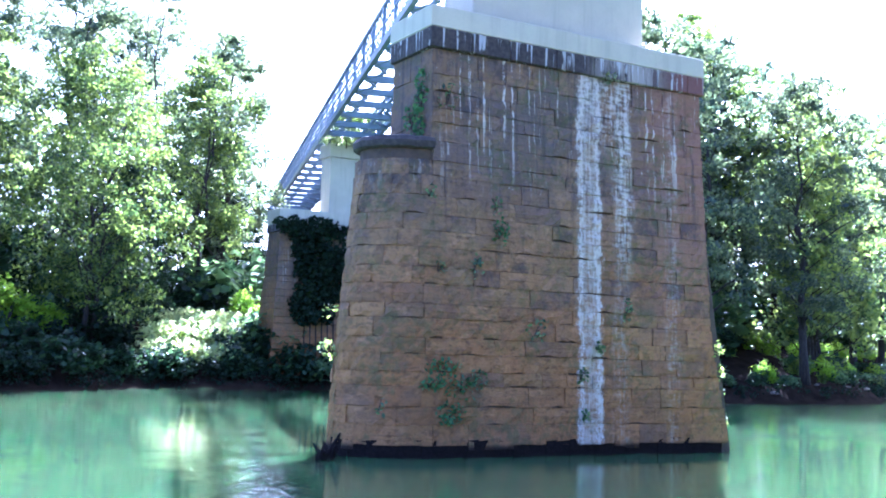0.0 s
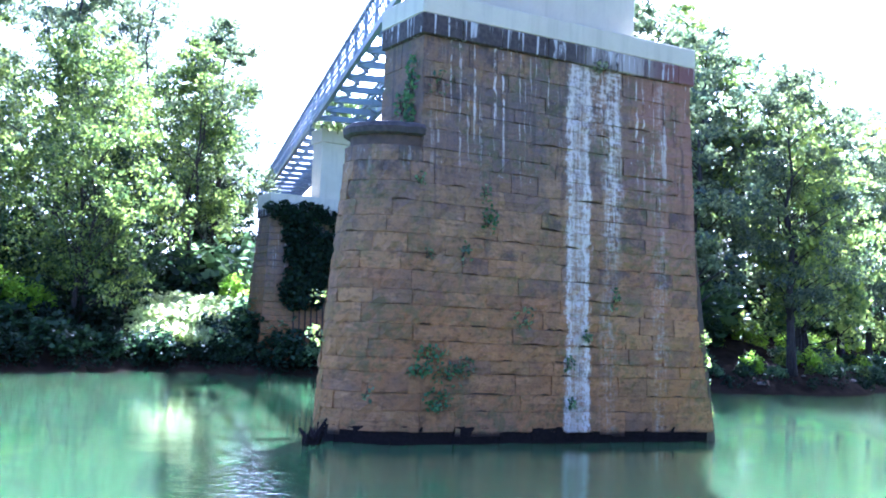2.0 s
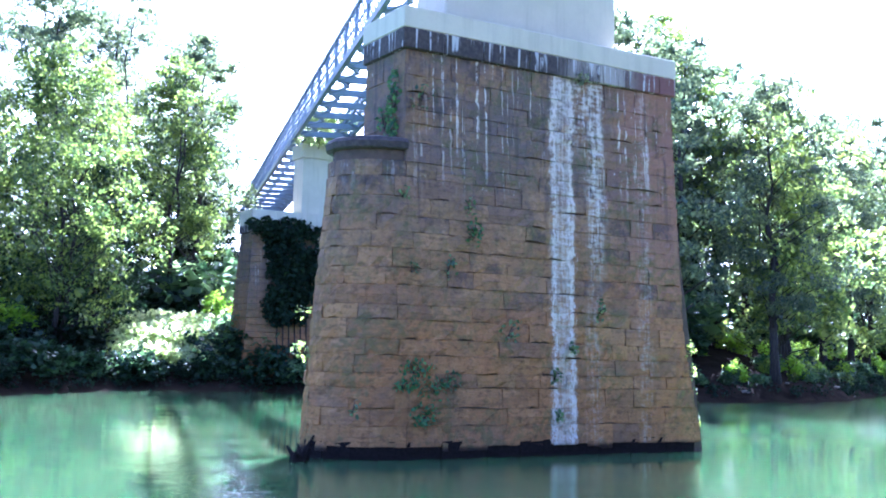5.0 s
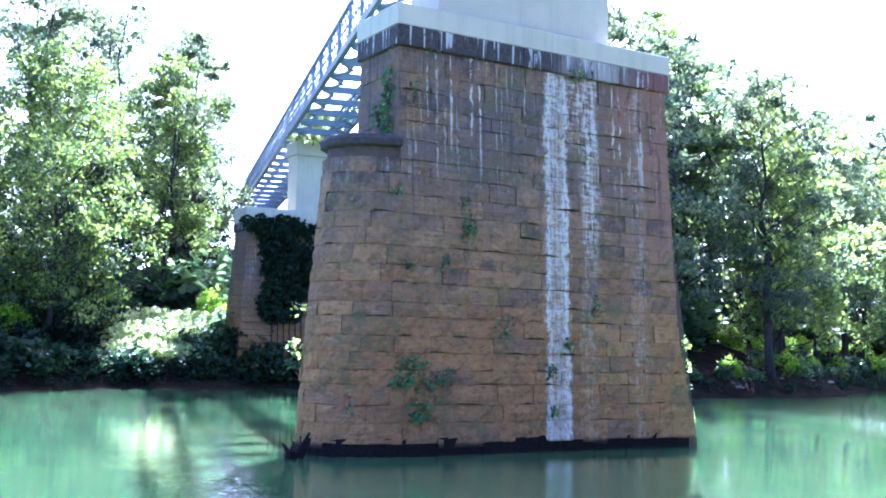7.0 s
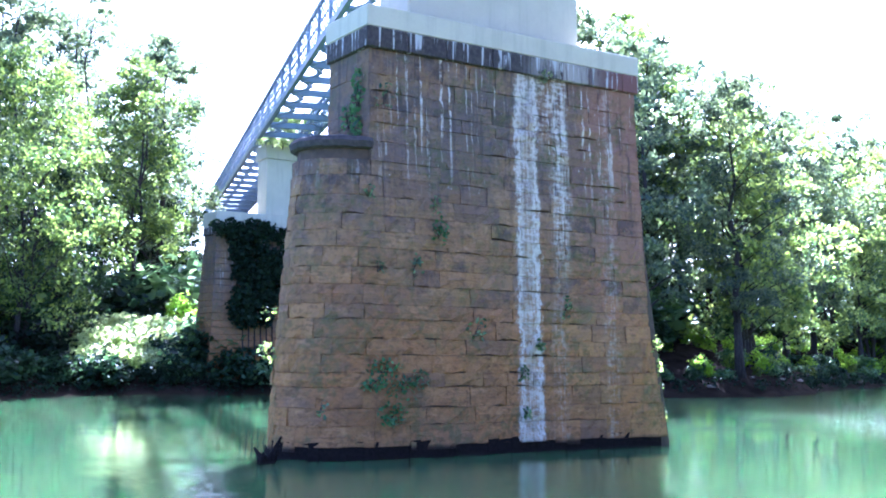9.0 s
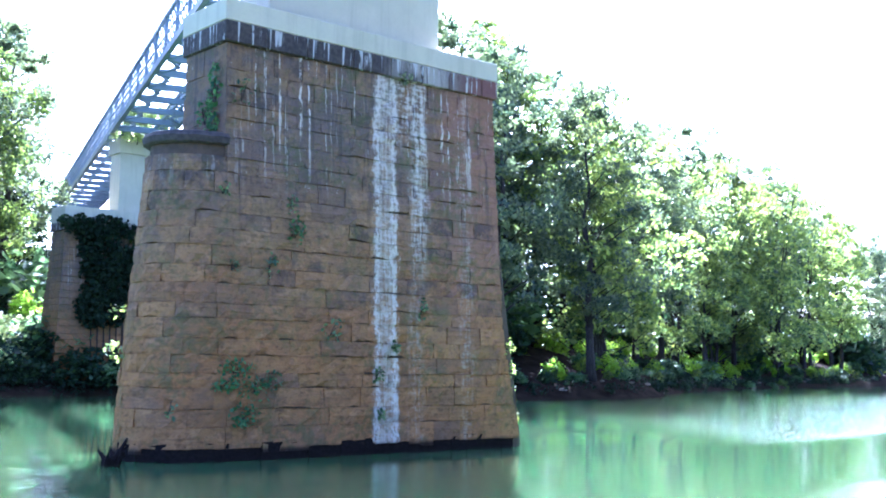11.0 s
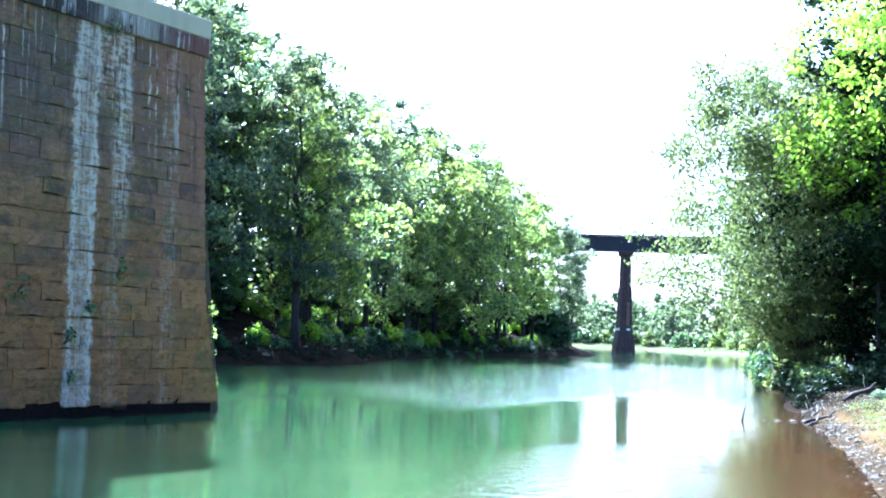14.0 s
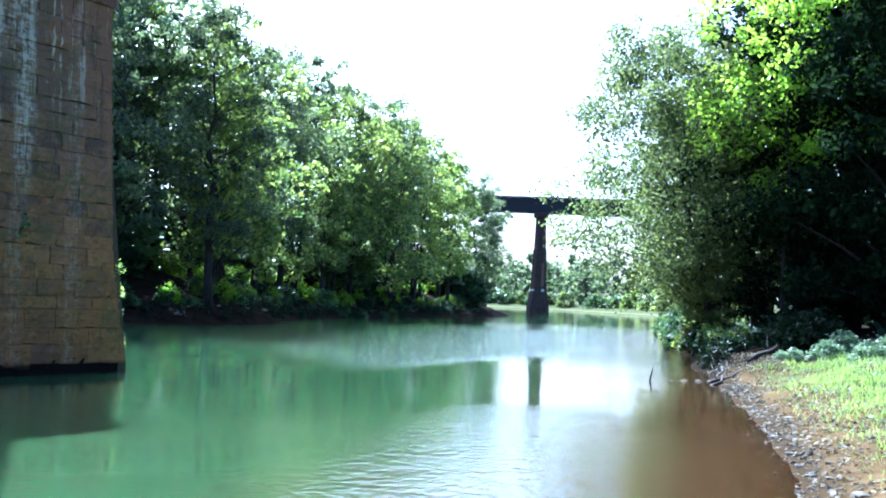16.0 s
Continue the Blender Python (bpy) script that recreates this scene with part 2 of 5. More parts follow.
def soil_material():
    k = Mat("river bank soil", 0.95)
    co = k.coords()
    g, m, f = k.noise(co, 0.12, 5), k.noise(co, 1.2, 6, 0.65), k.noise(co, 11, 5, 0.7)
    c = k.mix(k.ramp(m, 0.3, 0.7), (0.07, 0.042, 0.02), (0.13, 0.084, 0.04))
    c = k.mix(k.math('MULTIPLY', k.ramp(f, 0.45, 0.7), 0.6), c, (0.17, 0.115, 0.06))
    x, y, z = k.sep(co)
    # bank shade painted into the soil further off; sandy on near shore and bend
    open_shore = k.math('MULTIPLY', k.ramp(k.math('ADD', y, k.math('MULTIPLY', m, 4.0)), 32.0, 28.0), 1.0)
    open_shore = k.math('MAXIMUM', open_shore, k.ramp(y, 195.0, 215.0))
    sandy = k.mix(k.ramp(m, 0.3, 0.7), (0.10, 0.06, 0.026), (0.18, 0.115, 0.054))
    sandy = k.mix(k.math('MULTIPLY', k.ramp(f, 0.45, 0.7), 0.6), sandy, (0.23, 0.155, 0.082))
    shade_soil = k.mix(k.ramp(m, 0.3, 0.7), (0.016, 0.011, 0.008), (0.036, 0.025, 0.017))
    c = k.mix(open_shore, shade_soil, sandy)
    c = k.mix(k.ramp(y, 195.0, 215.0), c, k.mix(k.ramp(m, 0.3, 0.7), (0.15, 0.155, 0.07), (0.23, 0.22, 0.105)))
    green = k.math('MULTIPLY', k.ramp(k.math('ADD', z, k.math('MULTIPLY', m, 0.5)), 0.6, 1.0), k.ramp(g, 0.2, 0.45))
    c = k.mix(k.math('MULTIPLY', k.math('MULTIPLY', green, open_shore), 0.8), c, k.mix(m, (0.06, 0.075, 0.03), (0.13, 0.145, 0.06)))
    k.p.inputs["Specular IOR Level"].default_value = 0.01
    # wet earth by the water, blackened further for overhang shade
    wet = k.ramp(z, 0.2, 0.03)
    c = k.mix(k.math('MULTIPLY', wet, 0.7), c, (0.022, 0.015, 0.010))
    c = k.mix(k.ramp(z, 0.02, -0.06), c, (0.18, 0.10, 0.047))
    k.bump(k.math('ADD', m, k.math('MULTIPLY', f, 0.5)), 0.8, 0.08)
    return k.colour(c)


def water_material():
    """Green, silty river: a reflecting skin over murk, which clears over the shallow brown bed."""
    k = Mat("river water", 0.03)
    co = k.coords()
    at = k.n.new("ShaderNodeAttribute")
    at.attribute_name = "shallow"
    murk = k.mix(k.ramp(k.noise(co, 0.06, 3), 0.35, 0.65), (0.044, 0.090, 0.037), (0.064, 0.107, 0.042))
    k.colour(k.mix(at.outputs["Fac"], murk, (0.17, 0.105, 0.05)))
    k.p.inputs["IOR"].default_value = 1.33
    k.p.subsurface_method = 'BURLEY'
    k.p.inputs["Subsurface Weight"].default_value = 1.0
    k.p.inputs["Subsurface Radius"].default_value = (0.5, 1.0, 0.7)
    k.p.inputs["Subsurface Scale"].default_value = 0.38
    k.p.inputs["Specular IOR Level"].default_value = 0.5
    gust = k.ramp(k.noise(k.coords((0.035, 0.075, 1)), 1.0, 3), 0.50, 0.62)
    ripple = k.noise(k.coords((2.0, 3.6, 1)), 1.9, 5, 0.62, 0.6)
    swell = k.noise(k.coords((0.35, 0.5, 1)), 1.0, 2)
    # breezy patches on the open reach and in mid-stream
    x, y, z = k.sep(co)
    along = k.math('ADD', k.math('MULTIPLY', x, 0.62), k.math('MULTIPLY', y, 0.79))
    side = k.math('SUBTRACT', k.math('MULTIPLY', x, 0.79), k.math('MULTIPLY', y, 0.62))
    wander = k.math('MULTIPLY', k.math('SUBTRACT', k.noise(k.coords((0.06, 0.06, 1)), 1.0, 4, 0.6), 0.5), 26.0)
    # the far patch starts in a point beyond the pier and widens upstream
    out = k.math('SUBTRACT', k.math('ADD', along, k.math('MULTIPLY', wander, 0.12)), 31.0)
    sw = k.math('ADD', k.math('ADD', side, 8.0), k.math('MULTIPLY', wander, 0.1))
    left = k.ramp(k.math('ADD', sw, k.math('MULTIPLY', out, 0.75)), -1.0, 8.0)
    right = k.ramp(k.math('SUBTRACT', k.math('MULTIPLY', out, 0.28), sw), -1.0, 1.0)
    reach = k.math('MULTIPLY', k.band(out, 0.0, 66.0, 1.5), k.math('MULTIPLY', left, right))
    reach = k.math('MAXIMUM', reach, k.math('MULTIPLY', k.band(out, 16.0, 90.0, 9.0), 0.3))
    sn = k.math('ADD', side, k.math('MULTIPLY', wander, 0.12))
    mid = k.math('MULTIPLY', k.band(along, 11.0, 26.0, 1.5), k.band(sn, -3.6, 0.3, 0.8))
    lee = k.math('MULTIPLY', k.band(along, 9.0, 26.0, 3.0), k.band(k.math('ADD', sn, k.math('MULTIPLY', along, 1.13)), -1.0, 1.7, 0.8))
    gust = k.math('MULTIPLY', gust, 0.12)
    chop = k.noise(k.vec(k.math('MULTIPLY', side, 4.4), k.math('MULTIPLY', along, 3.4)), 1.0, 3, 0.55, 0.3)
    waves_far = k.noise(k.vec(k.math('MULTIPLY', side, 3.4), k.math('MULTIPLY', along, 1.3)), 1.0, 2, 0.6, 0.2)
    wind = k.math('ADD', k.math('MULTIPLY', k.math('MULTIPLY', waves_far, reach), 3.6),
                  k.math('MULTIPLY', chop, k.math('ADD', k.math('MULTIPLY', mid, 0.36), k.math('MULTIPLY', lee, 0.5))))
    h = k.math('ADD', k.math('MULTIPLY', ripple, k.math('ADD', 0.03, gust)), k.math('MULTIPLY', swell, 0.2))
    h = k.math('ADD', h, wind)
    nrm = k.bump(h, 0.3, 0.16)
    clear = k.n.new("ShaderNodeBsdfTransparent")
    clear.inputs[0].default_value = (0.86, 0.72, 0.52, 1)
    skin = k.n.new("ShaderNodeBsdfGlossy")
    skin.inputs["Roughness"].default_value = 0.05
    k.l.new(nrm, skin.inputs["Normal"])
    fr = k.n.new("ShaderNodeFresnel")
    fr.inputs[0].default_value = 1.33
    k.l.new(nrm, fr.inputs["Normal"])
    shallow = k.n.new("ShaderNodeMixShader")
    k.l.new(fr.outputs[0], shallow.inputs[0])
    k.l.new(clear.outputs[0], shallow.inputs[1])
    k.l.new(skin.outputs[0], shallow.inputs[2])
    mx = k.n.new("ShaderNodeMixShader")
    k.l.new(k.math('MULTIPLY', at.outputs["Fac"], 0.8), mx.inputs[0])
    k.l.new(k.p.outputs[0], mx.inputs[1])
    k.l.new(shallow.outputs[0], mx.inputs[2])
    k.l.new(mx.outputs[0], k.n["Material Output"].inputs[0])
    return k.m


def plain(name, a, b, scale=5.0, rough=0.85):
    k = Mat(name, rough)
    n = k.noise(k.coords(), scale, 6, 0.6)
    k.bump(n, 0.5, 0.02)
    return k.colour(k.mix(k.ramp(n, 0.3, 0.7), a, b))


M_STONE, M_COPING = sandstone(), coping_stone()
M_MORTAR = plain("mortar", (0.05, 0.035, 0.026), (0.10, 0.068, 0.046), 3)
M_CONCRETE = concrete("concrete", (0.55, 0.51, 0.38))
M_STEEL = painted_steel("pale blue steel", (0.16, 0.20, 0.25), (0.11, 0.115, 0.125))
M_DARKSTEEL = painted_steel("dark girder steel", (0.02, 0.014, 0.022), (0.05, 0.026, 0.024))
M_BARK = bark_material("grey-brown bark", (0.016, 0.012, 0.011), (0.05, 0.038, 0.031))
M_LEAF = leaf_material("tree leaves", (0.030, 0.047, 0.036), (0.178, 0.198, 0.104), 0.56, 0.42, 0.9)
# near-black leaves: the trees' deep shade is put into the colour
M_LEAF_SHADE = leaf_material("leaves darkened for shade", (0.007, 0.013, 0.008), (0.028, 0.045, 0.020), 0.25, 0.8, 0.015)
M_LEAF_Y = leaf_material("young leaves", (0.045, 0.07, 0.03), (0.24, 0.272, 0.068), 0.58, 0.40, 0.7)
M_LEAF_L = leaf_material("broad bank leaves", (0.028, 0.048, 0.018), (0.175, 0.215, 0.045), 0.5, 0.42, 0.5)
M_WEED = leaf_material("pale weeds", (0.12, 0.18, 0.11), (0.36, 0.42, 0.32), 0.2, 0.45, 0.5)
M_IVY = leaf_material("vine leaves", (0.012, 0.027, 0.016), (0.055, 0.09, 0.042), 0.33, 0.5, 0.2)
M_BUSH = leaf_material("bank shrub leaves", (0.025, 0.055, 0.03), (0.17, 0.23, 0.11), 0.4, 0.42, 0.4)
M_CREEPER = leaf_material("wall creeper leaves", (0.025, 0.07, 0.03), (0.10, 0.19, 0.065), 0.3, 0.5, 0.3)
M_VINE = leaf_material("pale vine leaves", (0.17, 0.21, 0.10), (0.44, 0.45, 0.28), 0.5, 0.42, 0.6)
M_LITTER = leaf_material("dry leaf litter", (0.045, 0.028, 0.016), (0.44, 0.35, 0.23), 0.1, 0.7, 0.2)
# dark ivy; on undergrowth this colour stands for the shade under trees
M_DARKLEAF = leaf_material("ivy and shade-darkened undergrowth leaves", (0.008, 0.016, 0.010), (0.026, 0.042, 0.021), 0.18, 0.65, 0.1)
M_GRASS = leaf_material("bank grass", (0.13, 0.18, 0.05), (0.28, 0.33, 0.11), 0.38, 0.6, 0.3)
M_LEAF_G = leaf_material("sage green leaves", (0.045, 0.065, 0.03), (0.20, 0.215, 0.085), 0.53, 0.45, 0.4)
# distance haze painted into the leaf colour
M_LEAF_HAZE = leaf_material("leaves paled for haze", (0.06, 0.085, 0.055), (0.18, 0.205, 0.125), 0.45, 0.5, 0.5)
# sunshine painted into the leaf colour, for one tree and low shrubs
M_LEAF_SUN = leaf_material("broad leaves brightened for sun", (0.12, 0.185, 0.02), (0.27, 0.35, 0.045), 0.65, 0.4, 0.4)
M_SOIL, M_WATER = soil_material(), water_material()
M_WETWOOD = plain("wet dark timber", (0.008, 0.006, 0.006), (0.018, 0.013, 0.012), 12, 0.95)
M_WETWOOD.node_tree.nodes["Principled BSDF"].inputs["Specular IOR Level"].default_value = 0.1
M_PALEROCK = plain("pale river stone", (0.13, 0.10, 0.07), (0.28, 0.225, 0.16), 9)
M_PALERED = plain("pale red masonry", (0.15, 0.075, 0.06), (0.22, 0.12, 0.095), 2)
M_WHITE = plain("white paint", (0.6, 0.6, 0.58), (0.8, 0.8, 0.78), 4)
M_REDSTONE = plain("dark red masonry", (0.045, 0.024, 0.024), (0.085, 0.044, 0.038), 2)

# ---- mesh helpers ----


def mesh_of(name, verts, faces, material, smooth=False):
    me = bpy.data.meshes.new(name)
    me.from_pydata([tuple(v) for v in verts], [], [tuple(f) for f in faces])
    me.materials.append(material)
    if smooth:
        me.shade_smooth()
    me.update()
    return me


def part(name, data, parent, label=""):
    """A mesh as one part under a thing or a part."""
    ob = new(name, data)
    ob.parent = parent
    return tagged(ob, label)


def thing(name, m, label, category, group="", kind=""):
    ob = new(name)
    ob.empty_display_size = 0.3
    ob.matrix_basis = m
    return tagged(ob, label, category, group, kind)


class Soup:
    """Vertices and faces gathered for one mesh."""

    def __init__(self):
        self.v, self.f = [], []

    def add(self, verts, faces):
        o = len(self.v)
        self.v += [tuple(p) for p in verts]
        self.f += [tuple(i + o for i in q) for q in faces]

    def box(self, lo, hi, ch=0.0):
        """A box, with chamfered upright and level edges where ch is given."""
        (x0, y0, z0), (x1, y1, z1) = lo, hi
        if ch <= 0:
            self.add([(x0, y0, z0), (x1, y0, z0), (x1, y1, z0), (x0, y1, z0), (x0, y0, z1), (x1, y0, z1), (x1, y1, z1), (x0, y1, z1)],
                     [(0, 3, 2, 1), (4, 5, 6, 7), (0, 1, 5, 4), (1, 2, 6, 5), (2, 3, 7, 6), (3, 0, 4, 7)])
            return
        rings = []
        for z, d in ((z0, ch), (z0 + ch, 0), (z1 - ch, 0), (z1, ch)):
            rings.append([(x0 + d + ch, y0 + d, z), (x1 - d - ch, y0 + d, z), (x1 - d, y0 + d + ch, z), (x1 - d, y1 - d - ch, z),
                          (x1 - d - ch, y1 - d, z), (x0 + d + ch, y1 - d, z), (x0 + d, y1 - d - ch, z), (x0 + d, y0 + d + ch, z)])
        self.loft(rings)

    def loft(self, rings, close=True, caps=True):
        n = len(rings[0])
        faces = []
        for r in range(len(rings) - 1):
            for i in range(n if close else n - 1):
                j = (i + 1) % n
                faces.append((r * n + i, r * n + j, (r + 1) * n + j, (r + 1) * n + i))
        if caps:
            faces.append(tuple(reversed(range(n))))
            faces.append(tuple((len(rings) - 1) * n + i for i in range(n)))
        self.add([p for ring in rings for p in ring], faces)

    def bar(self, a, b, w, h=None):
        """A straight bar of section w x h from a to b."""
        a, b = Vector(a), Vector(b)
        d = (b - a).normalized()
        s = d.cross(Vector((0, 0, 1)))
        s = s.normalized() if s.length > 1e-4 else Vector((1, 0, 0))
        u = s.cross(d)
        s, u = s * (w / 2), u * ((h or w) / 2)
        self.loft([[p + s * i + u * j for i, j in ((-1, -1), (1, -1), (1, 1), (-1, 1))] for p in (a, b)])

    def tube(self, points, radii, sides=8):
        rings = []
        for i, p in enumerate(points):
            d = (Vector(points[min(i + 1, len(points) - 1)]) - Vector(points[max(i - 1, 0)])).normalized()
            s = d.orthogonal().normalized() if abs(d.z) < 0.9 else Vector((1, 0, 0)).cross(d).normalized()
            u = d.cross(s)
            rings.append([Vector(p) + (s * math.cos(a) + u * math.sin(a)) * radii[i] for a in (2 * math.pi * k / sides for k in range(sides))])
        self.loft(rings)

    def mesh(self, name, material, smooth=False):
        return mesh_of(name, self.v, self.f, material, smooth)


def leaves_mesh(name, centres, sizes, material, rng, droop=0.25, wide=0.6, up=0.12):
    """Folded, pointed leaves (two triangles each) at the given places."""
    n = len(centres)
    c = np.asarray(centres, float)
    s = np.asarray(sizes, float)[:, None]
    nrm = rng.normal(size=(n, 3))
    nrm[:, 2] = np.abs(nrm[:, 2]) + up
    nrm /= np.linalg.norm(nrm, axis=1)[:, None]
    ax = rng.normal(size=(n, 3))
    ax -= nrm * np.sum(ax * nrm, 1)[:, None]
    ax /= np.linalg.norm(ax, axis=1)[:, None]
    sd = np.cross(nrm, ax)
    v = np.empty((n, 4, 3))
    v[:, 0] = c - ax * s * 0.5
    v[:, 1] = c + sd * s * wide * 0.5 - nrm * s * droop * 0.4 + ax * s * 0.05
    v[:, 2] = c + ax * s * 0.5 - nrm * s * droop
    v[:, 3] = c - sd * s * wide * 0.5 - nrm * s * droop * 0.4 + ax * s * 0.05
    me = bpy.data.meshes.new(name)
    me.vertices.add(4 * n), me.loops.add(6 * n), me.polygons.add(2 * n)
    me.vertices.foreach_set("co", v.ravel())
    q = np.arange(n)[:, None] * 4
    me.loops.foreach_set("vertex_index", np.concatenate([q, q + 1, q + 2, q, q + 2, q + 3], 1).ravel())
    me.polygons.foreach_set("loop_start", np.arange(2 * n) * 3)
    me.materials.append(material)
    me.update(calc_edges=True)
    me.validate()
    return me


def in_ball(rng, n, shell=0.0):
    d = rng.normal(size=(n, 3))
    d /= np.linalg.norm(d, axis=1)[:, None]
    return d * (shell + (1 - shell) * rng.random(n) ** (1 / 3))[:, None]


# ---- the ground and the river ----
NEAR = [(-400, -330), (-160, -110), (-70, -32), (-28, -9), (-8, -0.5), (1, 2.6), (7, 6.2), (12.8, 11.3), (18.2, 17.3), (30.7, 31.9),
        (42, 45), (55.7, 62), (88, 98), (125, 138), (170, 186), (208, 240), (222, 300), (195, 360), (120, 420), (0, 480), (-300, 560), (-900, 700)]
FAR = [(-900, 560), (-300, 450), (0, 400), (80, 362), (125, 322), (140, 275), (124, 210), (108, 172), (99, 150), (75, 128), (51.6, 107), (37, 89), (28.3, 73),
       (18.9, 67.5), (5, 69), (-7.6, 68.7), (-16, 65), (-22, 55), (-38, 47), (-75, 34), (-170, -30), (-430, -240)]


def to_line(p, line):
    """The distance of each point of p from a broken line."""
    best = np.full(len(p), 1e9)
    for a, b in zip(line, line[1:]):
        a, d = np.array(a, float), np.array(b, float) - np.array(a, float)
        t = np.clip(((p - a) @ d) / (d @ d), 0, 1)
        best = np.minimum(best, np.linalg.norm(p - a - t[:, None] * d, axis=1))
    return best


def inside(p, ring):
    r = np.zeros(len(p), bool)
    for (ax, ay), (bx, by) in zip(ring, ring[1:] + ring[:1]):
        cross = (ay > p[:, 1]) != (by > p[:, 1])
        with np.errstate(divide='ignore', invalid='ignore'):
            r ^= cross & (p[:, 0] < (bx - ax) * (p[:, 1] - ay) / (by - ay) + ax)
    return r


def waves(p, s, seed):
    """Smooth height noise, about -1 to 1."""
    rng = np.random.default_rng(seed)
    out = np.zeros(len(p))
    for k in range(7):
        a = rng.random() * 6.283
        f = s * (0.6 + rng.random() * 1.6)
        out += np.sin((p[:, 0] * math.cos(a) + p[:, 1] * math.sin(a)) * f + rng.random() * 6.283)
    return out / 3.5


def ground_height(p):
    p = np.asarray(p, float)
    dn, df, wet = to_line(p, NEAR), to_line(p, FAR), inside(p, NEAR + FAR)
    d = np.minimum(dn, df)
    d = d + 0.35 * waves(p, 0.9, 3) * np.clip(d, 0, 1.5) / 1.5
    near = dn < df
    near_h = np.interp(d, [0, 0.6, 2.5, 6, 14, 40, 200], [-0.02, 0.13, 0.42, 1.0, 1.9, 3.0, 5.0])
    far_h = np.interp(d, [0, 0.5, 3, 7, 12, 60, 400], [-0.05, 0.75, 1.6, 3.0, 4.5, 5.2, 8.0])
    steep = np.interp(d, [0, 0.5, 2, 6, 14, 60, 200], [-0.05, 0.6, 1.0, 1.5, 2.2, 3.0, 5.0])
    k = np.clip((p[:, 1] - 26) / 7, 0, 1)
    near_h = near_h * (1 - k) + steep * k
    rise = np.where(near, near_h, far_h) + (0.04 + 0.012 * np.clip(d, 0, 20)) * waves(p, 1.7, 5) * np.clip(d, 0, 1)
    bed = -np.interp(d, [0, 1.5, 5, 10], [0.02, 0.12, 0.4, 1.8])
    return np.where(wet, bed, rise)


def height(x, y):
    return float(ground_height([(x, y)])[0])


def polar_sheet(name, material, rings, spokes, z_of, attr=None):
    ang = np.linspace(0, 2 * np.pi, spokes, endpoint=False)
    pts = np.array([(r * math.sin(a), r * math.cos(a)) for r in rings for a in ang])
    pts = np.vstack([[(0.0, 0.0)], pts])
    zs = z_of(pts)
    faces = [(0, 1 + (i + 1) % spokes, 1 + i) for i in range(spokes)]
    for r in range(len(rings) - 1):
        o = 1 + r * spokes
        for i in range(spokes):
            j = (i + 1) % spokes
            faces.append((o + i, o + j, o + spokes + j, o + spokes + i))
    me = mesh_of(name, np.column_stack([pts, zs]), faces, material, True)
    if attr:
        lay = me.attributes.new(attr[0], 'FLOAT', 'POINT')
        lay.data.foreach_set("value", attr[1](pts).astype(np.float32))
    return new(name, me)


RINGS = [0.8]
while RINGS[-1] < 3200:
    RINGS.append(RINGS[-1] + max(0.35, RINGS[-1] * 0.03))
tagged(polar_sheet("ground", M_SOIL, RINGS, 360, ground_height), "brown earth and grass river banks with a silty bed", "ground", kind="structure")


def shallows(p):
    return np.interp(to_line(p, NEAR), [0.0, 1.5, 3.5, 7.0], [1.0, 0.9, 0.5, 0.0])


tagged(polar_sheet("water", M_WATER, RINGS[::2], 180, lambda p: np.zeros(len(p)), ("shallow", shallows)),
       "calm silty green river water, brown over the shallows", "river", kind="structure")

# ---- the masonry piers ----
LEAN = 0.06            # batter of the pier's sides
TOP, NOSE_TOP = 9.9, 7.35
PIER = pose(-0.40, 26.41, 0, 0, 0, 29.4)
LONG, THICK, NOSE_R = 8.62, 2.0, 1.0


def nose_x(z):
    return -0.17 - 0.012 * (TOP - z)


def outline(z, nose):
    """Half-way corners of the pier at height z: front y, back y, end x, nose radius."""
    d = LEAN * (TOP - z)
    flare = 0.022 * (TOP - z) + 0.17 * max(0.0, 3.0 - z)
    return -d, THICK + d, LONG + flare, NOSE_R + d


def wall_point(z, s):
    """A point of the pier's skin at height z: s < 0 runs round the nose from the front, s >= 0 runs along the front."""
    front, back, end, r = outline(z, True)
    if s >= 0:
        return Vector((s, front, z)), Vector((0, -1, 0))
    a = -s / 1.35          # metres round the nose, at its mid radius
    a = min(a, math.pi)
    n = Vector((-math.sin(a), -math.cos(a), 0))
    return Vector((nose_x(z) * math.sin(a), THICK / 2, z)) + n * r, n


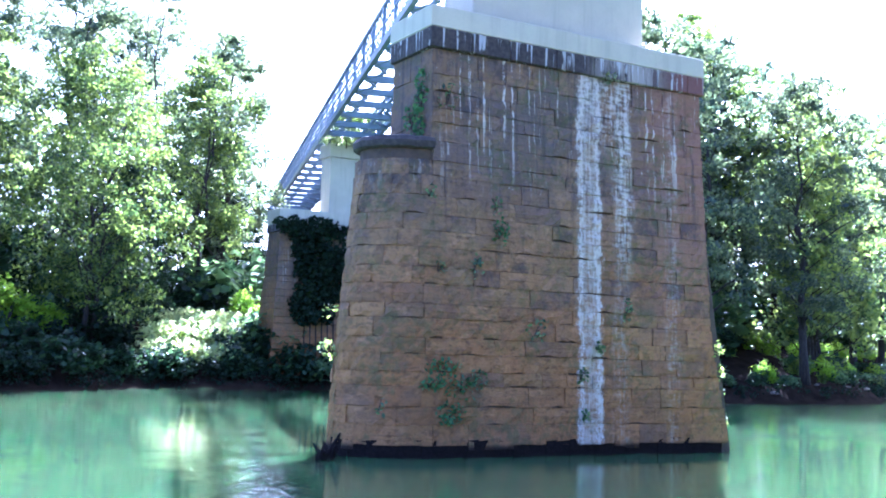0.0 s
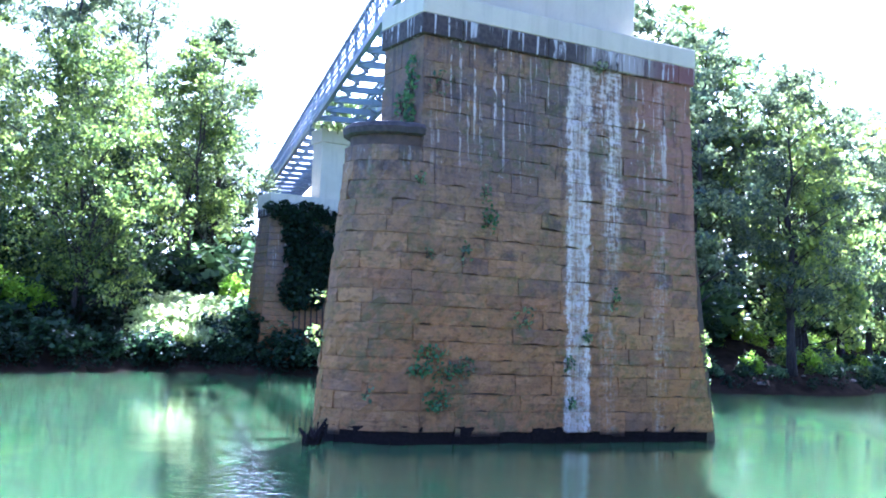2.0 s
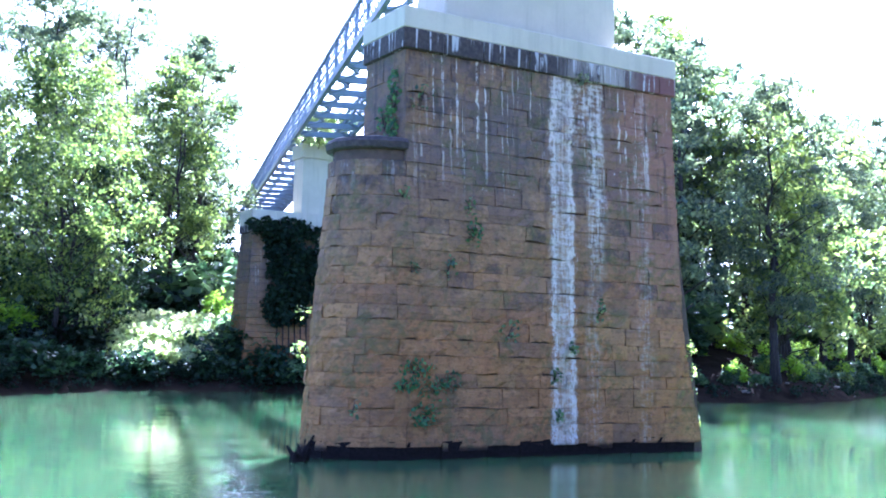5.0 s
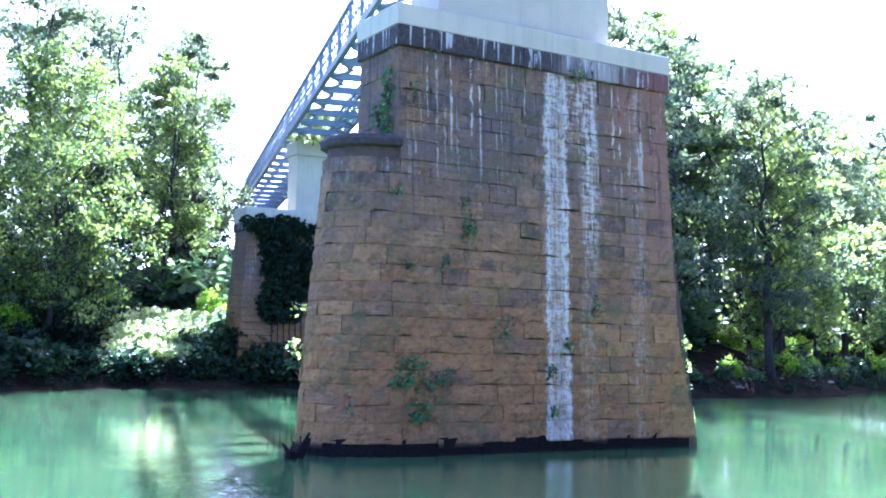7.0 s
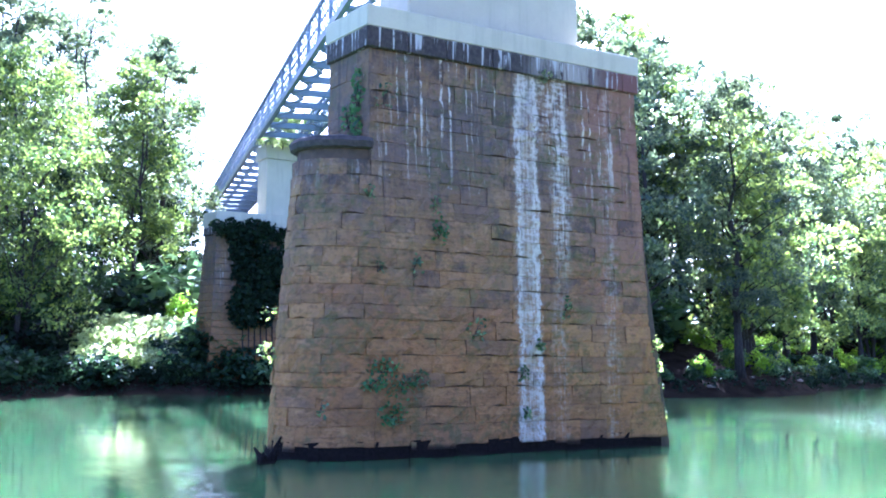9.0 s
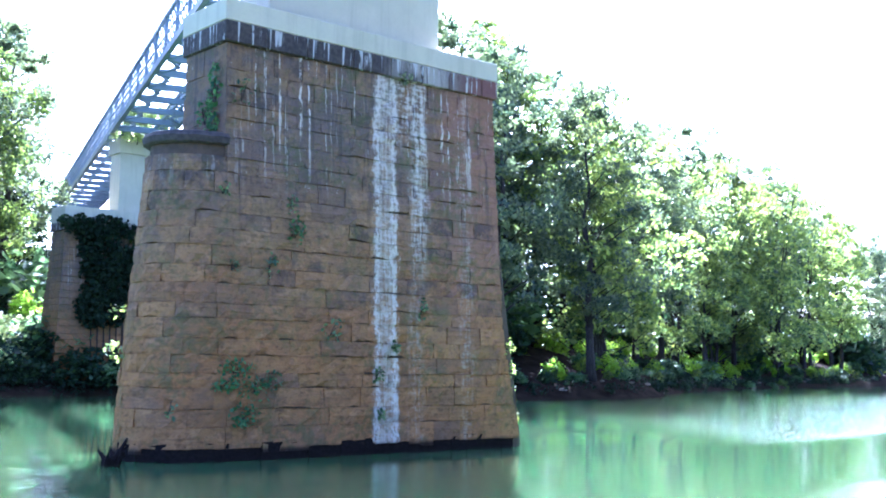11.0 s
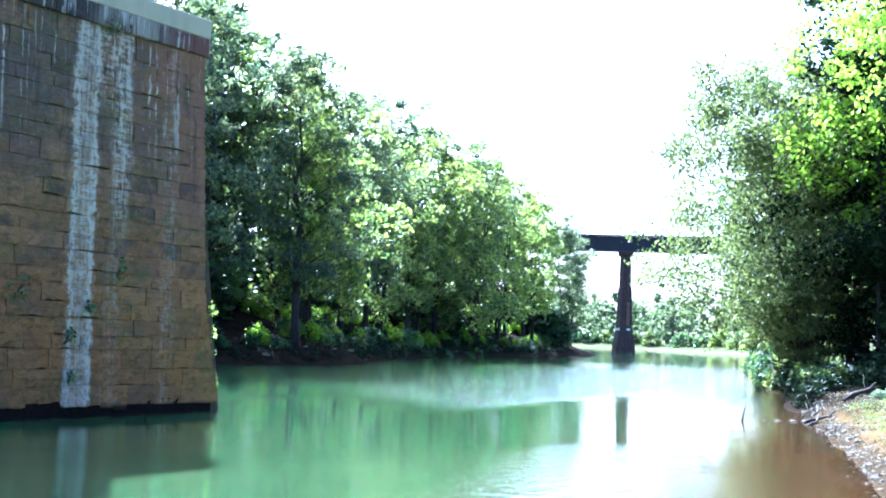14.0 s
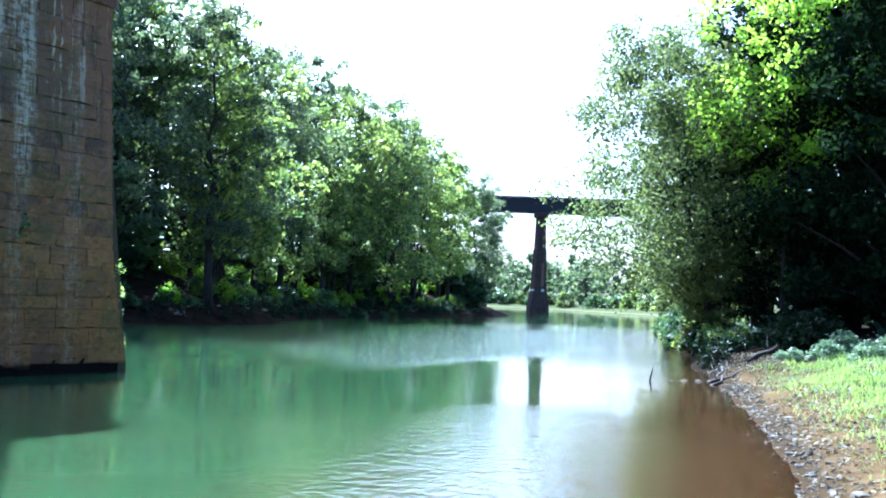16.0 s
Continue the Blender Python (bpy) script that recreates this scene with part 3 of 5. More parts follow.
def stone_mesh(z0, z1, s0, s1, proud, rng, rough=0.06):
    """One squared block of the skin: a chamfered, uneven face with chipped edges, and sides that run back into the wall."""
    k = 6
    c = 0.002 + 0.010 * rng.random() ** 2
    left, right = [0.001 + (0.012 * rng.random() if rng.random() < 0.2 else 0.0) for _ in (0, 1)]
    ss = [s0 + left + (s1 - s0 - left - right) * i / (k - 1) for i in range(k)]
    # where the lower edge has weathered away
    low, high = [0.0006] * k, [0.0006 + 0.003 * rng.random() ** 2 for _ in range(k)]
    if rng.random() < 0.6:
        a, n = int(rng.integers(-1, k - 1)), int(rng.integers(1, 4))
        deep = 0.010 + 0.055 * rng.random() ** 2
        for i in range(max(a, 0), min(a + n, k)):
            low[i] += deep * (0.5 + 0.5 * rng.random())

    def row(z, gaps, sign, extra, depth, jit):
        out = []
        for i, s in enumerate(ss):
            p, n = wall_point(z + sign * (gaps[i] + extra), s)
            out.append(p + n * (depth + (rng.random() - 0.5) * jit))
        return out
    v = row(z0, low, 1, 0, -0.10, 0) + row(z1, high, -1, 0, -0.10, 0)
    v += row(z0, low, 1, 0, proud - c, 0.014) + row(z1, high, -1, 0, proud - c, 0.014)
    v += row(z0, low, 1, c, proud, rough) + row(z1, high, -1, c, proud, rough)
    v += row((z0 + z1) / 2, [0] * k, 0, 0, proud + 0.012, rough)
    f = []
    n2 = 2 * k
    loop = list(range(k)) + list(range(2 * k - 1, k - 1, -1))
    for lay in (0, 1):
        for i in range(len(loop)):
            a, b = loop[i], loop[(i + 1) % len(loop)]
            f.append((lay * n2 + a, lay * n2 + b, (lay + 1) * n2 + b, (lay + 1) * n2 + a))
    for i in range(k - 1):
        f.append((2 * n2 + i, 2 * n2 + i + 1, 3 * n2 + i + 1, 3 * n2 + i))
        f.append((3 * n2 + i, 3 * n2 + i + 1, 2 * n2 + k + i + 1, 2 * n2 + k + i))
    f.append((2 * n2, 3 * n2, 2 * n2 + k))
    f.append((2 * n2 + k - 1, 2 * n2 + 2 * k - 1, 3 * n2 + k - 1))
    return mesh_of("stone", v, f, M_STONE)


def pier_core(material, inset=0.07):
    """The solid body behind the skin of stones."""
    s = Soup()

    def ring(z, nose):
        front, back, end, r = outline(z, nose)
        pts = [(end - inset, front + inset, z), (end - inset, back - inset, z)]
        if nose:
            for i in range(13):
                a = math.pi * (1 - i / 12)
                pts.append((nose_x(z) * math.sin(a) - math.sin(a) * (r - inset), THICK / 2 - math.cos(a) * (r - inset), z))
        else:
            pts += [(inset, back - inset, z), (inset, front + inset, z)]
        return list(reversed(pts))
    s.loft([ring(-1.6, True), ring(NOSE_TOP, True)])
    s.loft([ring(NOSE_TOP - 0.02, False), ring(TOP + 0.01, False)])
    return s.mesh("core", material)


def coursed_core(material):
    """The body of a pier further off: one rounded course upon another."""
    s = Soup()
    rng = np.random.default_rng(40)

    def ring(z, nose, g):
        front, back, end, r = outline(z, nose)
        pts = [(end + g, front - g, z), (end + g, back + g, z)]
        if nose:
            for i in range(13):
                a = math.pi * (1 - i / 12)
                pts.append((nose_x(z) * math.sin(a) - math.sin(a) * (r + g), THICK / 2 - math.cos(a) * (r + g), z))
        else:
            pts += [(-g - 0.06 * (TOP - z), back + g, z), (-g - 0.06 * (TOP - z), front - g, z)]
        return list(reversed(pts))
    zs = [-1.5 + 0.4 * i for i in range(5)] + COURSES
    for z0, z1 in zip(zs, zs[1:]):
        g = rng.random() * 0.03
        s.loft([ring(z0, False, g - 0.05), ring(z0 + 0.03, False, g), ring(z1 - 0.03, False, g), ring(z1, False, g - 0.05)])
    return s.mesh("masonry", material)


def courses():
    zs, z = [], 0.29
    rng = np.random.default_rng(4)
    while z < TOP - 0.2:
        zs.append(z)
        z += 0.32 + rng.random() * 0.17
    zs[-1:] = [zs[-1]] if TOP - zs[-1] > 0.25 else []
    zs.append(TOP)
    return zs


def slab(x0, y0, x1, y1, z0, z1, ch, material, name):
    s = Soup()
    s.box((x0, y0, z0), (x1, y1, z1), ch)
    return s.mesh(name, material)


def nose_cap():
    """The thick, weathered ledge that rounds off the nose."""
    s = Soup()
    rings = []
    _, _, _, r = outline(NOSE_TOP, True)
    for z, g in ((0.0, 0.02), (0.03, 0.10), (0.17, 0.13), (0.27, 0.07), (0.33, -0.15), (0.42, -0.7)):
        ring = [(0.02, THICK / 2 - math.cos(0) * (r + g), NOSE_TOP + z)]
        for i in range(1, 20):
            a = math.pi * i / 20
            ring.append((nose_x(NOSE_TOP) * math.sin(a) - math.sin(a) * (r + g), THICK / 2 - math.cos(a) * (r + g), NOSE_TOP + z + 0.012 * math.sin(i * 2.3)))
        ring.append((0.02, THICK / 2 + (r + g), NOSE_TOP + z))
        rings.append(list(reversed(ring)))
    s.loft(rings)
    return s.mesh("ledge", M_COPING)


def coping_blocks(parent):
    """The top course: large blocks side by side along the front, and the returns."""
    rng = np.random.default_rng(8)
    x = -0.12
    while x < LONG + 0.1:
        w = min(1.0 + rng.random() * 0.5, LONG + 0.12 - x)
        if LONG + 0.12 - x - w < 0.4:
            w = LONG + 0.12 - x
        j = rng.random() * 0.012
        part("coping_block", slab(x + 0.006, -0.12 - j, x + w - 0.006, THICK + 0.12, TOP + 0.012, TOP + 0.52, 0.022, M_COPING, "coping_block"), parent)
        x += w


def water_foot(parent):
    """The ragged timber and rubble footing at the water line, blackened for the undercut's shade."""
    rng = np.random.default_rng(2)
    s_val = -4.0
    while s_val < LONG + 0.3:
        w = 0.1 + rng.random() * 0.45
        p0, n = wall_point(0.1, min(s_val, LONG))
        p1, _ = wall_point(0.1, min(s_val + w, LONG + 0.42))
        d = n * (0.03 * rng.random() - 0.036)
        top = 0.38 + 0.06 * rng.random()
        ins = n * 0.4
        s = Soup()
        s.loft([[p0 - ins + Vector((0, 0, z)), p0 + d * q + Vector((0, 0, z + e)), p1 + d * q + Vector((0, 0, z)), p1 - ins + Vector((0, 0, z))]
                for z, q, e in ((-0.5, 1.0, 0), (top - 0.16, 1.0, 0.02), (top - 0.11, 0.5, -0.02))])
        part("footing_beam", s.mesh("footing_beam", M_WETWOOD), parent)
        s_val += w * 0.98


COURSES = courses()


def build_pier_stones(parent):
    rng = np.random.default_rng(12)
    # front and nose, block by block
    for c, (z0, z1) in enumerate(zip(COURSES, COURSES[1:])):
        end = outline((z0 + z1) / 2, True)[2]
        x = -3.4 if z1 <= NOSE_TOP + 0.05 else 0.0
        if x < 0:
            x -= rng.random() * 0.8
        while x < end - 0.05:
            w = 0.7 + rng.random() * 0.75
            if x < 0:
                w = 0.6 + rng.random() * 0.5
                if z1 > NOSE_TOP - 0.3 and x + w > -0.25:
                    w = -x
            elif end - x - w < 0.45:
                w = end - x
            proud = rng.random() * 0.018 + (0.03 * rng.random() if rng.random() < 0.12 else 0.0)
            zz0, zz1 = z0, min(z1, NOSE_TOP + 0.01) if x < 0 else z1
            if c == 0:
                zz0 -= 0.14 * rng.random() ** 1.5
            part("stone", stone_mesh(zz0, zz1, x, x + w, proud, rng), parent)
            x += w
    # ends and back, which are seen at a slant or not at all
    s = Soup()
    for z0, z1 in zip(COURSES, COURSES[1:]):
        zm = (z0 + z1) / 2
        front, back, end, r = outline(zm, True)
        e0, e1 = outline(z0, True), outline(z1, True)
        for side in (0, 1):
            if side == 0 and z0 < NOSE_TOP - 0.2:
                continue
            y = front
            while y < back - 0.05:
                w = 0.5 + rng.random() * 0.6
                if back - y - w < 0.35:
                    w = back - y
                p = rng.random() * 0.03
                for_x = (lambda e: -p) if side == 0 else (lambda e: e[2] + p)
                bx = 0.1 if side == 0 else end - 0.2
                ring0 = [(for_x(e0), y + 0.004, z0 + 0.004), (for_x(e0), y + w - 0.004, z0 + 0.004), (bx, y + w - 0.004, z0 + 0.004), (bx, y + 0.004, z0 + 0.004)]
                ring1 = [(for_x(e1), y + 0.004, z1 - 0.004), (for_x(e1), y + w - 0.004, z1 - 0.004), (bx, y + w - 0.004, z1 - 0.004), (bx, y + 0.004, z1 - 0.004)]
                if side == 0:
                    ring0.reverse(), ring1.reverse()
                s.loft([ring0, ring1])
                y += w
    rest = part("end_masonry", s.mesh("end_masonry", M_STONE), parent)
    tagged(rest, kind="stuff")


pier = thing("bridge_pier", PIER, "tall brown sandstone block pier with white lime runs in the river", "bridge pier", "bridge piers")
part("core", pier_core(M_MORTAR), pier)
part("nose_ledge", nose_cap(), pier, "dark weathered rounded stone ledge")
coping_blocks(pier)
part("concrete_slab", slab(-0.12, -0.12, LONG + 0.12, THICK + 0.12, TOP + 0.525, TOP + 1.06, 0.02, M_CONCRETE, "concrete_slab"), pier, "pale grey concrete slab")
COL_TOP = 16.0
part("concrete_column", slab(1.29, 0.3, 6.84, THICK - 0.2, TOP + 1.06, COL_TOP, 0.03, M_CONCRETE, "concrete_column"), pier, "pale grey concrete wall column")
water_foot(pier)

# the two piers further along the bridge
B_DIR = Vector((-0.225, 0.974, 0)).normalized()


def far_pier(x, y, label, z_slab=1.06, col=3.4, lift=0.0):
    p = thing("bridge_pier", pose(x, y, lift, 0, 0, 29.4), label, "bridge pier", "bridge piers")
    tagged(part("masonry", coursed_core(M_STONE), p), kind="stuff")
    part("coping", slab(-0.12, -0.12, LONG + 0.12, THICK + 0.12, TOP + 0.012, TOP + 0.52, 0.02, M_COPING, "coping"), p)
    part("concrete_slab", slab(-0.12, -0.12, LONG + 0.12, THICK + 0.12, TOP + 0.525, TOP + 0.525 + z_slab, 0.02, M_CONCRETE, "concrete_slab"), p)
    part("concrete_column", slab(col, 0.3, col + 5.55, THICK - 0.2, TOP + 0.525 + z_slab, COL_TOP - 0.9 - lift, 0.03, M_CONCRETE, "concrete_column"), p)
    part("column_cap", slab(col - 0.12, 0.18, col + 5.67, THICK - 0.08, COL_TOP - 0.9 - lift, COL_TOP - lift, 0.03, M_CONCRETE, "column_cap"), p)
    return p


SPAN = 44.0
PIER2 = Vector((-0.32, 26.45, 0)) + B_DIR * SPAN
PIER3 = Vector((-0.32, 26.45, 0)) + B_DIR * SPAN * 2
far_pier(PIER2.x, PIER2.y, "brown stone pier overgrown with dark ivy on the far bank", 0.95)
far_pier(PIER3.x + 0.9, PIER3.y, "brown stone pier half hidden behind trees", 0.75, 3.4, 1.4)

# ---- the steel bridge ----
DECK_Z = COL_TOP + 0.25


def bridge_span(k):
    """One lattice span, from pier k to the next: two side trusses, floor beams and stringers."""
    u = Vector((math.cos(radians(29.4)), math.sin(radians(29.4)), 0))
    c = Vector((-0.32, 26.45, 0)) + u * 4.75 + Vector((-u.y, u.x, 0)) * 1.0 + B_DIR * SPAN * k
    rz = math.degrees(math.atan2(-B_DIR.x, B_DIR.y))
    b = thing("bridge_span", pose(c.x, c.y, DECK_Z, 0, 0, rz), "pale blue-grey steel lattice truss span resting on the piers", "bridge", "bridge spans")
    half, n = 1.7, 15
    step = SPAN / n
    for sx in (-half, half):
        lo = Soup()
        lo.box((sx - 0.12, 0.15, 0.0), (sx + 0.12, SPAN - 0.15, 0.34))
        part("lower_chord", lo.mesh("lower_chord", M_STEEL), b)
        hi = Soup()
        hi.box((sx - 0.09, 0.15, 1.95), (sx + 0.09, SPAN - 0.15, 2.12))
        part("top_chord", hi.mesh("top_chord", M_STEEL), b)
        mid = Soup()
        mid.box((sx - 0.04, 0.2, 1.1), (sx + 0.04, SPAN - 0.2, 1.18))
        part("rail", mid.mesh("rail", M_STEEL), b)
        for i in range(n + 1):
            y = min(max(i * step, 0.25), SPAN - 0.25)
            p = Soup()
            p.box((sx - 0.07, y - 0.07, 0.34), (sx + 0.07, y + 0.07, 1.95))
            part("post", p.mesh("post", M_STEEL), b)
        for i in range(n):
            y0, y1 = i * step + 0.1, (i + 1) * step - 0.1
            d = Soup()
            ym = (y0 + y1) / 2
            q = (y1 - y0) / 4
            for a, e in [(y0 + i2 * q, y0 + i2 * q + q) for i2 in range(4)] + [(y0 + i2 * q + q, y0 + i2 * q) for i2 in range(4)]:
                d.bar((sx, a, 0.34), (sx, e, 1.95), 0.04, 0.055)
            part("lattice", d.mesh("lattice", M_STEEL), b)
    for i in range(n + 1):
        y = min(max(i * step, 0.3), SPAN - 0.3)
        p = Soup()
        p.box((-half + 0.12, y - 0.12, -0.12), (half - 0.12, y + 0.12, 0.22))
        part("floor_beam", p.mesh("floor_beam", M_STEEL), b)
    for sx in (-1, 1):
        for i in range(n):
            y0, ym, y1 = i * step, (i + 0.5) * step, (i + 1) * step
            p = Soup()
            p.bar((sx * (half - 0.1), y0, 0.02), (sx * (half - 0.95), ym, 0.02), 0.12, 0.08)
            p.bar((sx * (half - 0.95), ym, 0.02), (sx * (half - 0.1), y1, 0.02), 0.12, 0.08)
            part("bracing", p.mesh("bracing", M_STEEL), b)
    for x in (-0.75, 0.75):
        p = Soup()
        p.box((x - 0.08, 0.3, 0.22), (x + 0.08, SPAN - 0.3, 0.4))
        part("stringer", p.mesh("stringer", M_STEEL), b)
    for x in (-half, half):
        for y in (0.3, SPAN - 0.3):
            p = Soup()
            p.box((x - 0.2, y - 0.2, -0.25), (x + 0.2, y + 0.2, 0.0))
            part("bearing", p.mesh("bearing", M_STEEL), b)
    return b


for k in (-1, 0, 1):
    bridge_span(k)

# ---- the far railway bridge ----
FP = Vector((134.8, 191.3, 0))


def far_bridge():
    rz = -35.3
    p = thing("railway_pier", pose(FP.x, FP.y, 0, 0, 0, rz), "tall dark tapering stone pier of a distant bridge in the river", "bridge pier")
    s = Soup()
    rings = []
    for z, w, d in ((-1.5, 2.45, 4.2), (1.2, 2.35, 4.1), (4.7, 1.85, 3.6), (5.0, 1.7, 3.4), (13.4, 1.42, 2.9), (13.7, 1.25, 2.8), (20.4, 1.12, 2.6)):
        rings.append([(-w, -d + 0.8, z), (-w + 0.8, -d, z), (w - 0.8, -d, z), (w, -d + 0.8, z), (w, d - 0.8, z), (w - 0.8, d, z), (-w + 0.8, d, z), (-w, d - 0.8, z)])
    s.loft(rings)
    part("shaft", s.mesh("shaft", M_REDSTONE), p)
    part("cap", slab(-1.6, -3.2, 1.6, 3.2, 20.4, 21.2, 0.1, M_REDSTONE, "cap"), p)
    for x in (-1.2, 0.9):
        part("marker_plate", slab(x - 0.32, -3.62, x + 0.32, -3.5, 4.7, 5.15, 0.02, M_WHITE, "marker_plate"), p, "small white painted plate")
    # a shallow upright panel of paler red on the front
    part("pale_strip", slab(0.45, -3.42, 1.05, -3.1, 5.6, 10.6, 0.03, M_PALERED, "pale_strip"), p, "paler red strip of masonry")
    g = thing("railway_girder", pose(FP.x, FP.y, 21.2, 0, 0, rz), "dark steel plate girder bridge deck on the distant pier", "bridge")
    for y in (-1.2, 1.2):
        q = Soup()
        q.box((-34, y - 0.2, 0.0), (34, y + 0.2, 3.0))
        for i in range(35):
            q.box((-34 + i * 2 - 0.06, y - 0.32, 0.05), (-34 + i * 2 + 0.06, y + 0.32, 2.95))
        q.box((-34, y - 0.4, 2.9), (34, y + 0.4, 3.1))
        part("plate_girder", q.mesh("plate_girder", M_DARKSTEEL), g)
    tie = Soup()
    tie.box((-0.15, -2.0, 3.1), (0.15, 2.0, 3.35))
    tie_mesh = tie.mesh("sleeper", M_DARKSTEEL)
    for i in range(110):
        part("sleeper", tie_mesh, g).location.x = -33.8 + i * 0.62
    for y in (-0.75, 0.75):
        q = Soup()
        q.box((-34, y - 0.05, 3.35), (34, y + 0.05, 3.52))
        part("track_rail", q.mesh("track_rail", M_DARKSTEEL), g)
    for x in (-35, 35):
        a = thing("railway_pier", pose(*(FP + Matrix.Rotation(radians(rz), 3, 'Z') @ Vector((x, 0, 0))), 0, 0, rz), "dark stone end pier of the distant bridge among trees", "bridge pier")
        part("shaft", slab(-2, -3.5, 2, 3.5, -1.0, 20.3, 0.2, M_REDSTONE, "shaft"), a)
        part("cap", slab(-2.2, -3.7, 2.2, 3.7, 20.3, 21.2, 0.1, M_REDSTONE, "cap"), a)


far_bridge()

# ---- trees ----


def crown_points(rng, height, base, radius, clumps, per, lobes):
    """Clump centres over the boughs of an uneven crown, leaves round each, and the thick of each bough."""
    centres, pts, cores = [], [], []
    boughs = max(9, clumps // 7)
    turn = rng.random() * 6.283
    for b in range(boughs):
        t = (b + rng.random()) / boughs
        z = base + (height - base) * (0.06 + 0.88 * t)
        prof = math.sin(math.pi * min(1.0, 0.12 + 0.86 * t) ** 0.85) ** 0.75
        a = turn + b * 2.4 + rng.normal() * 0.4
        lob = 1 + 0.2 * math.sin(lobes * a + 5 * t)
        r = radius * prof * lob * (0.22 + 0.5 * rng.random() ** 0.7)
        mid = np.array([r * math.cos(a), r * math.sin(a), z])
        big = radius * (0.33 + 0.18 * rng.random()) * (0.75 + 0.25 * prof)
        cores.append((mid, big))
        for i in range(clumps // boughs):
            d = in_ball(rng, 1, 0.72)[0] + np.array([0.25 * math.cos(a), 0.25 * math.sin(a), 0.18])
            c = mid + d * big * np.array([1.0, 1.0, 0.85])
            size = (0.6 + 0.7 * rng.random()) * big * 0.46
            centres.append((c, size))
            q = in_ball(rng, per, 0.25) * np.array([1.05, 1.05, 0.62]) * size * (0.75 + 0.5 * rng.random((per, 1)))
            q[:, 2] -= 0.2 * (q[:, 0] ** 2 + q[:, 1] ** 2) / max(size, 0.3)
            pts.append(c + q)
    return centres, np.concatenate(pts), cores


def tree_meshes(seed, height, base, radius, clumps, per, leaf, material, lobes=3, stems=1, inner=70, girth=1.0):
    """Trunk with limbs, and crown, of one kind of tree."""
    rng = np.random.default_rng(seed)
    centres, pts, cores = crown_points(rng, height, base, radius, clumps, per, lobes)
    wood, limbs = Soup(), []
    for st in range(stems):
        a = rng.random() * 6.28
        lean = Vector((math.cos(a), math.sin(a), 0)) * (0.03 * height if stems == 1 else 0.10 * height)
        foot = Vector((math.cos(a), math.sin(a), 0)) * (0.0 if stems == 1 else 0.45)
        n = 9
        line = [foot + lean * (i / n) ** 1.5 + Vector((rng.normal() * 0.2, rng.normal() * 0.2, height * 0.93 * i / n)) for i in range(n + 1)]
        line[0] = foot + Vector((0, 0, -0.8))
        r0 = height * 0.0135 / math.sqrt(stems) * 1.2 * girth
        wood.tube(line, [max(0.03, r0 * (1.25 if i == 0 else 1) * (1 - 0.95 * (i / n) ** 0.7)) for i in range(n + 1)], 9)
        for c, size in centres[st::stems * 3]:
            z = max(base * 0.55, c[2] - 0.55 * math.hypot(c[0], c[1]) - 0.4)
            f = min(max(z / (height * 0.93), 0.05), 0.98) * n
            i = min(int(f), n - 1)
            p = line[i].lerp(line[i + 1], f - i)
            q = Vector(c)
            m = p.lerp(q, 0.5) + Vector((rng.normal() * 0.2, rng.normal() * 0.2, 0.25))
            r = 0.012 + r0 * 0.28 * (1 - z / height)
            if st == 0 and len(limbs) < 4 and math.hypot(c[0], c[1]) > 0.3 * radius:
                limb = Soup()
                limb.tube([p, m, q], [r, r * 0.65, 0.012], 5)
                limbs.append(limb.mesh("limb", M_BARK, True))
            else:
                wood.tube([p, m, q], [r, r * 0.65, 0.012], 4)
    sizes = leaf * (0.7 + 0.6 * rng.random(len(pts)))
    # the thick of the crown, close about the limbs
    n = max(2, inner // len(cores))
    core = np.concatenate([mid + in_ball(rng, n, 0.1) * big * 0.62 for mid, big in cores])
    pts, sizes = np.concatenate([pts, core]), np.concatenate([sizes, leaf * (1.5 + 0.8 * rng.random(len(core)))])
    return (wood.mesh("trunk", M_BARK, True), leaves_mesh("crown", pts, sizes, material, rng), limbs)


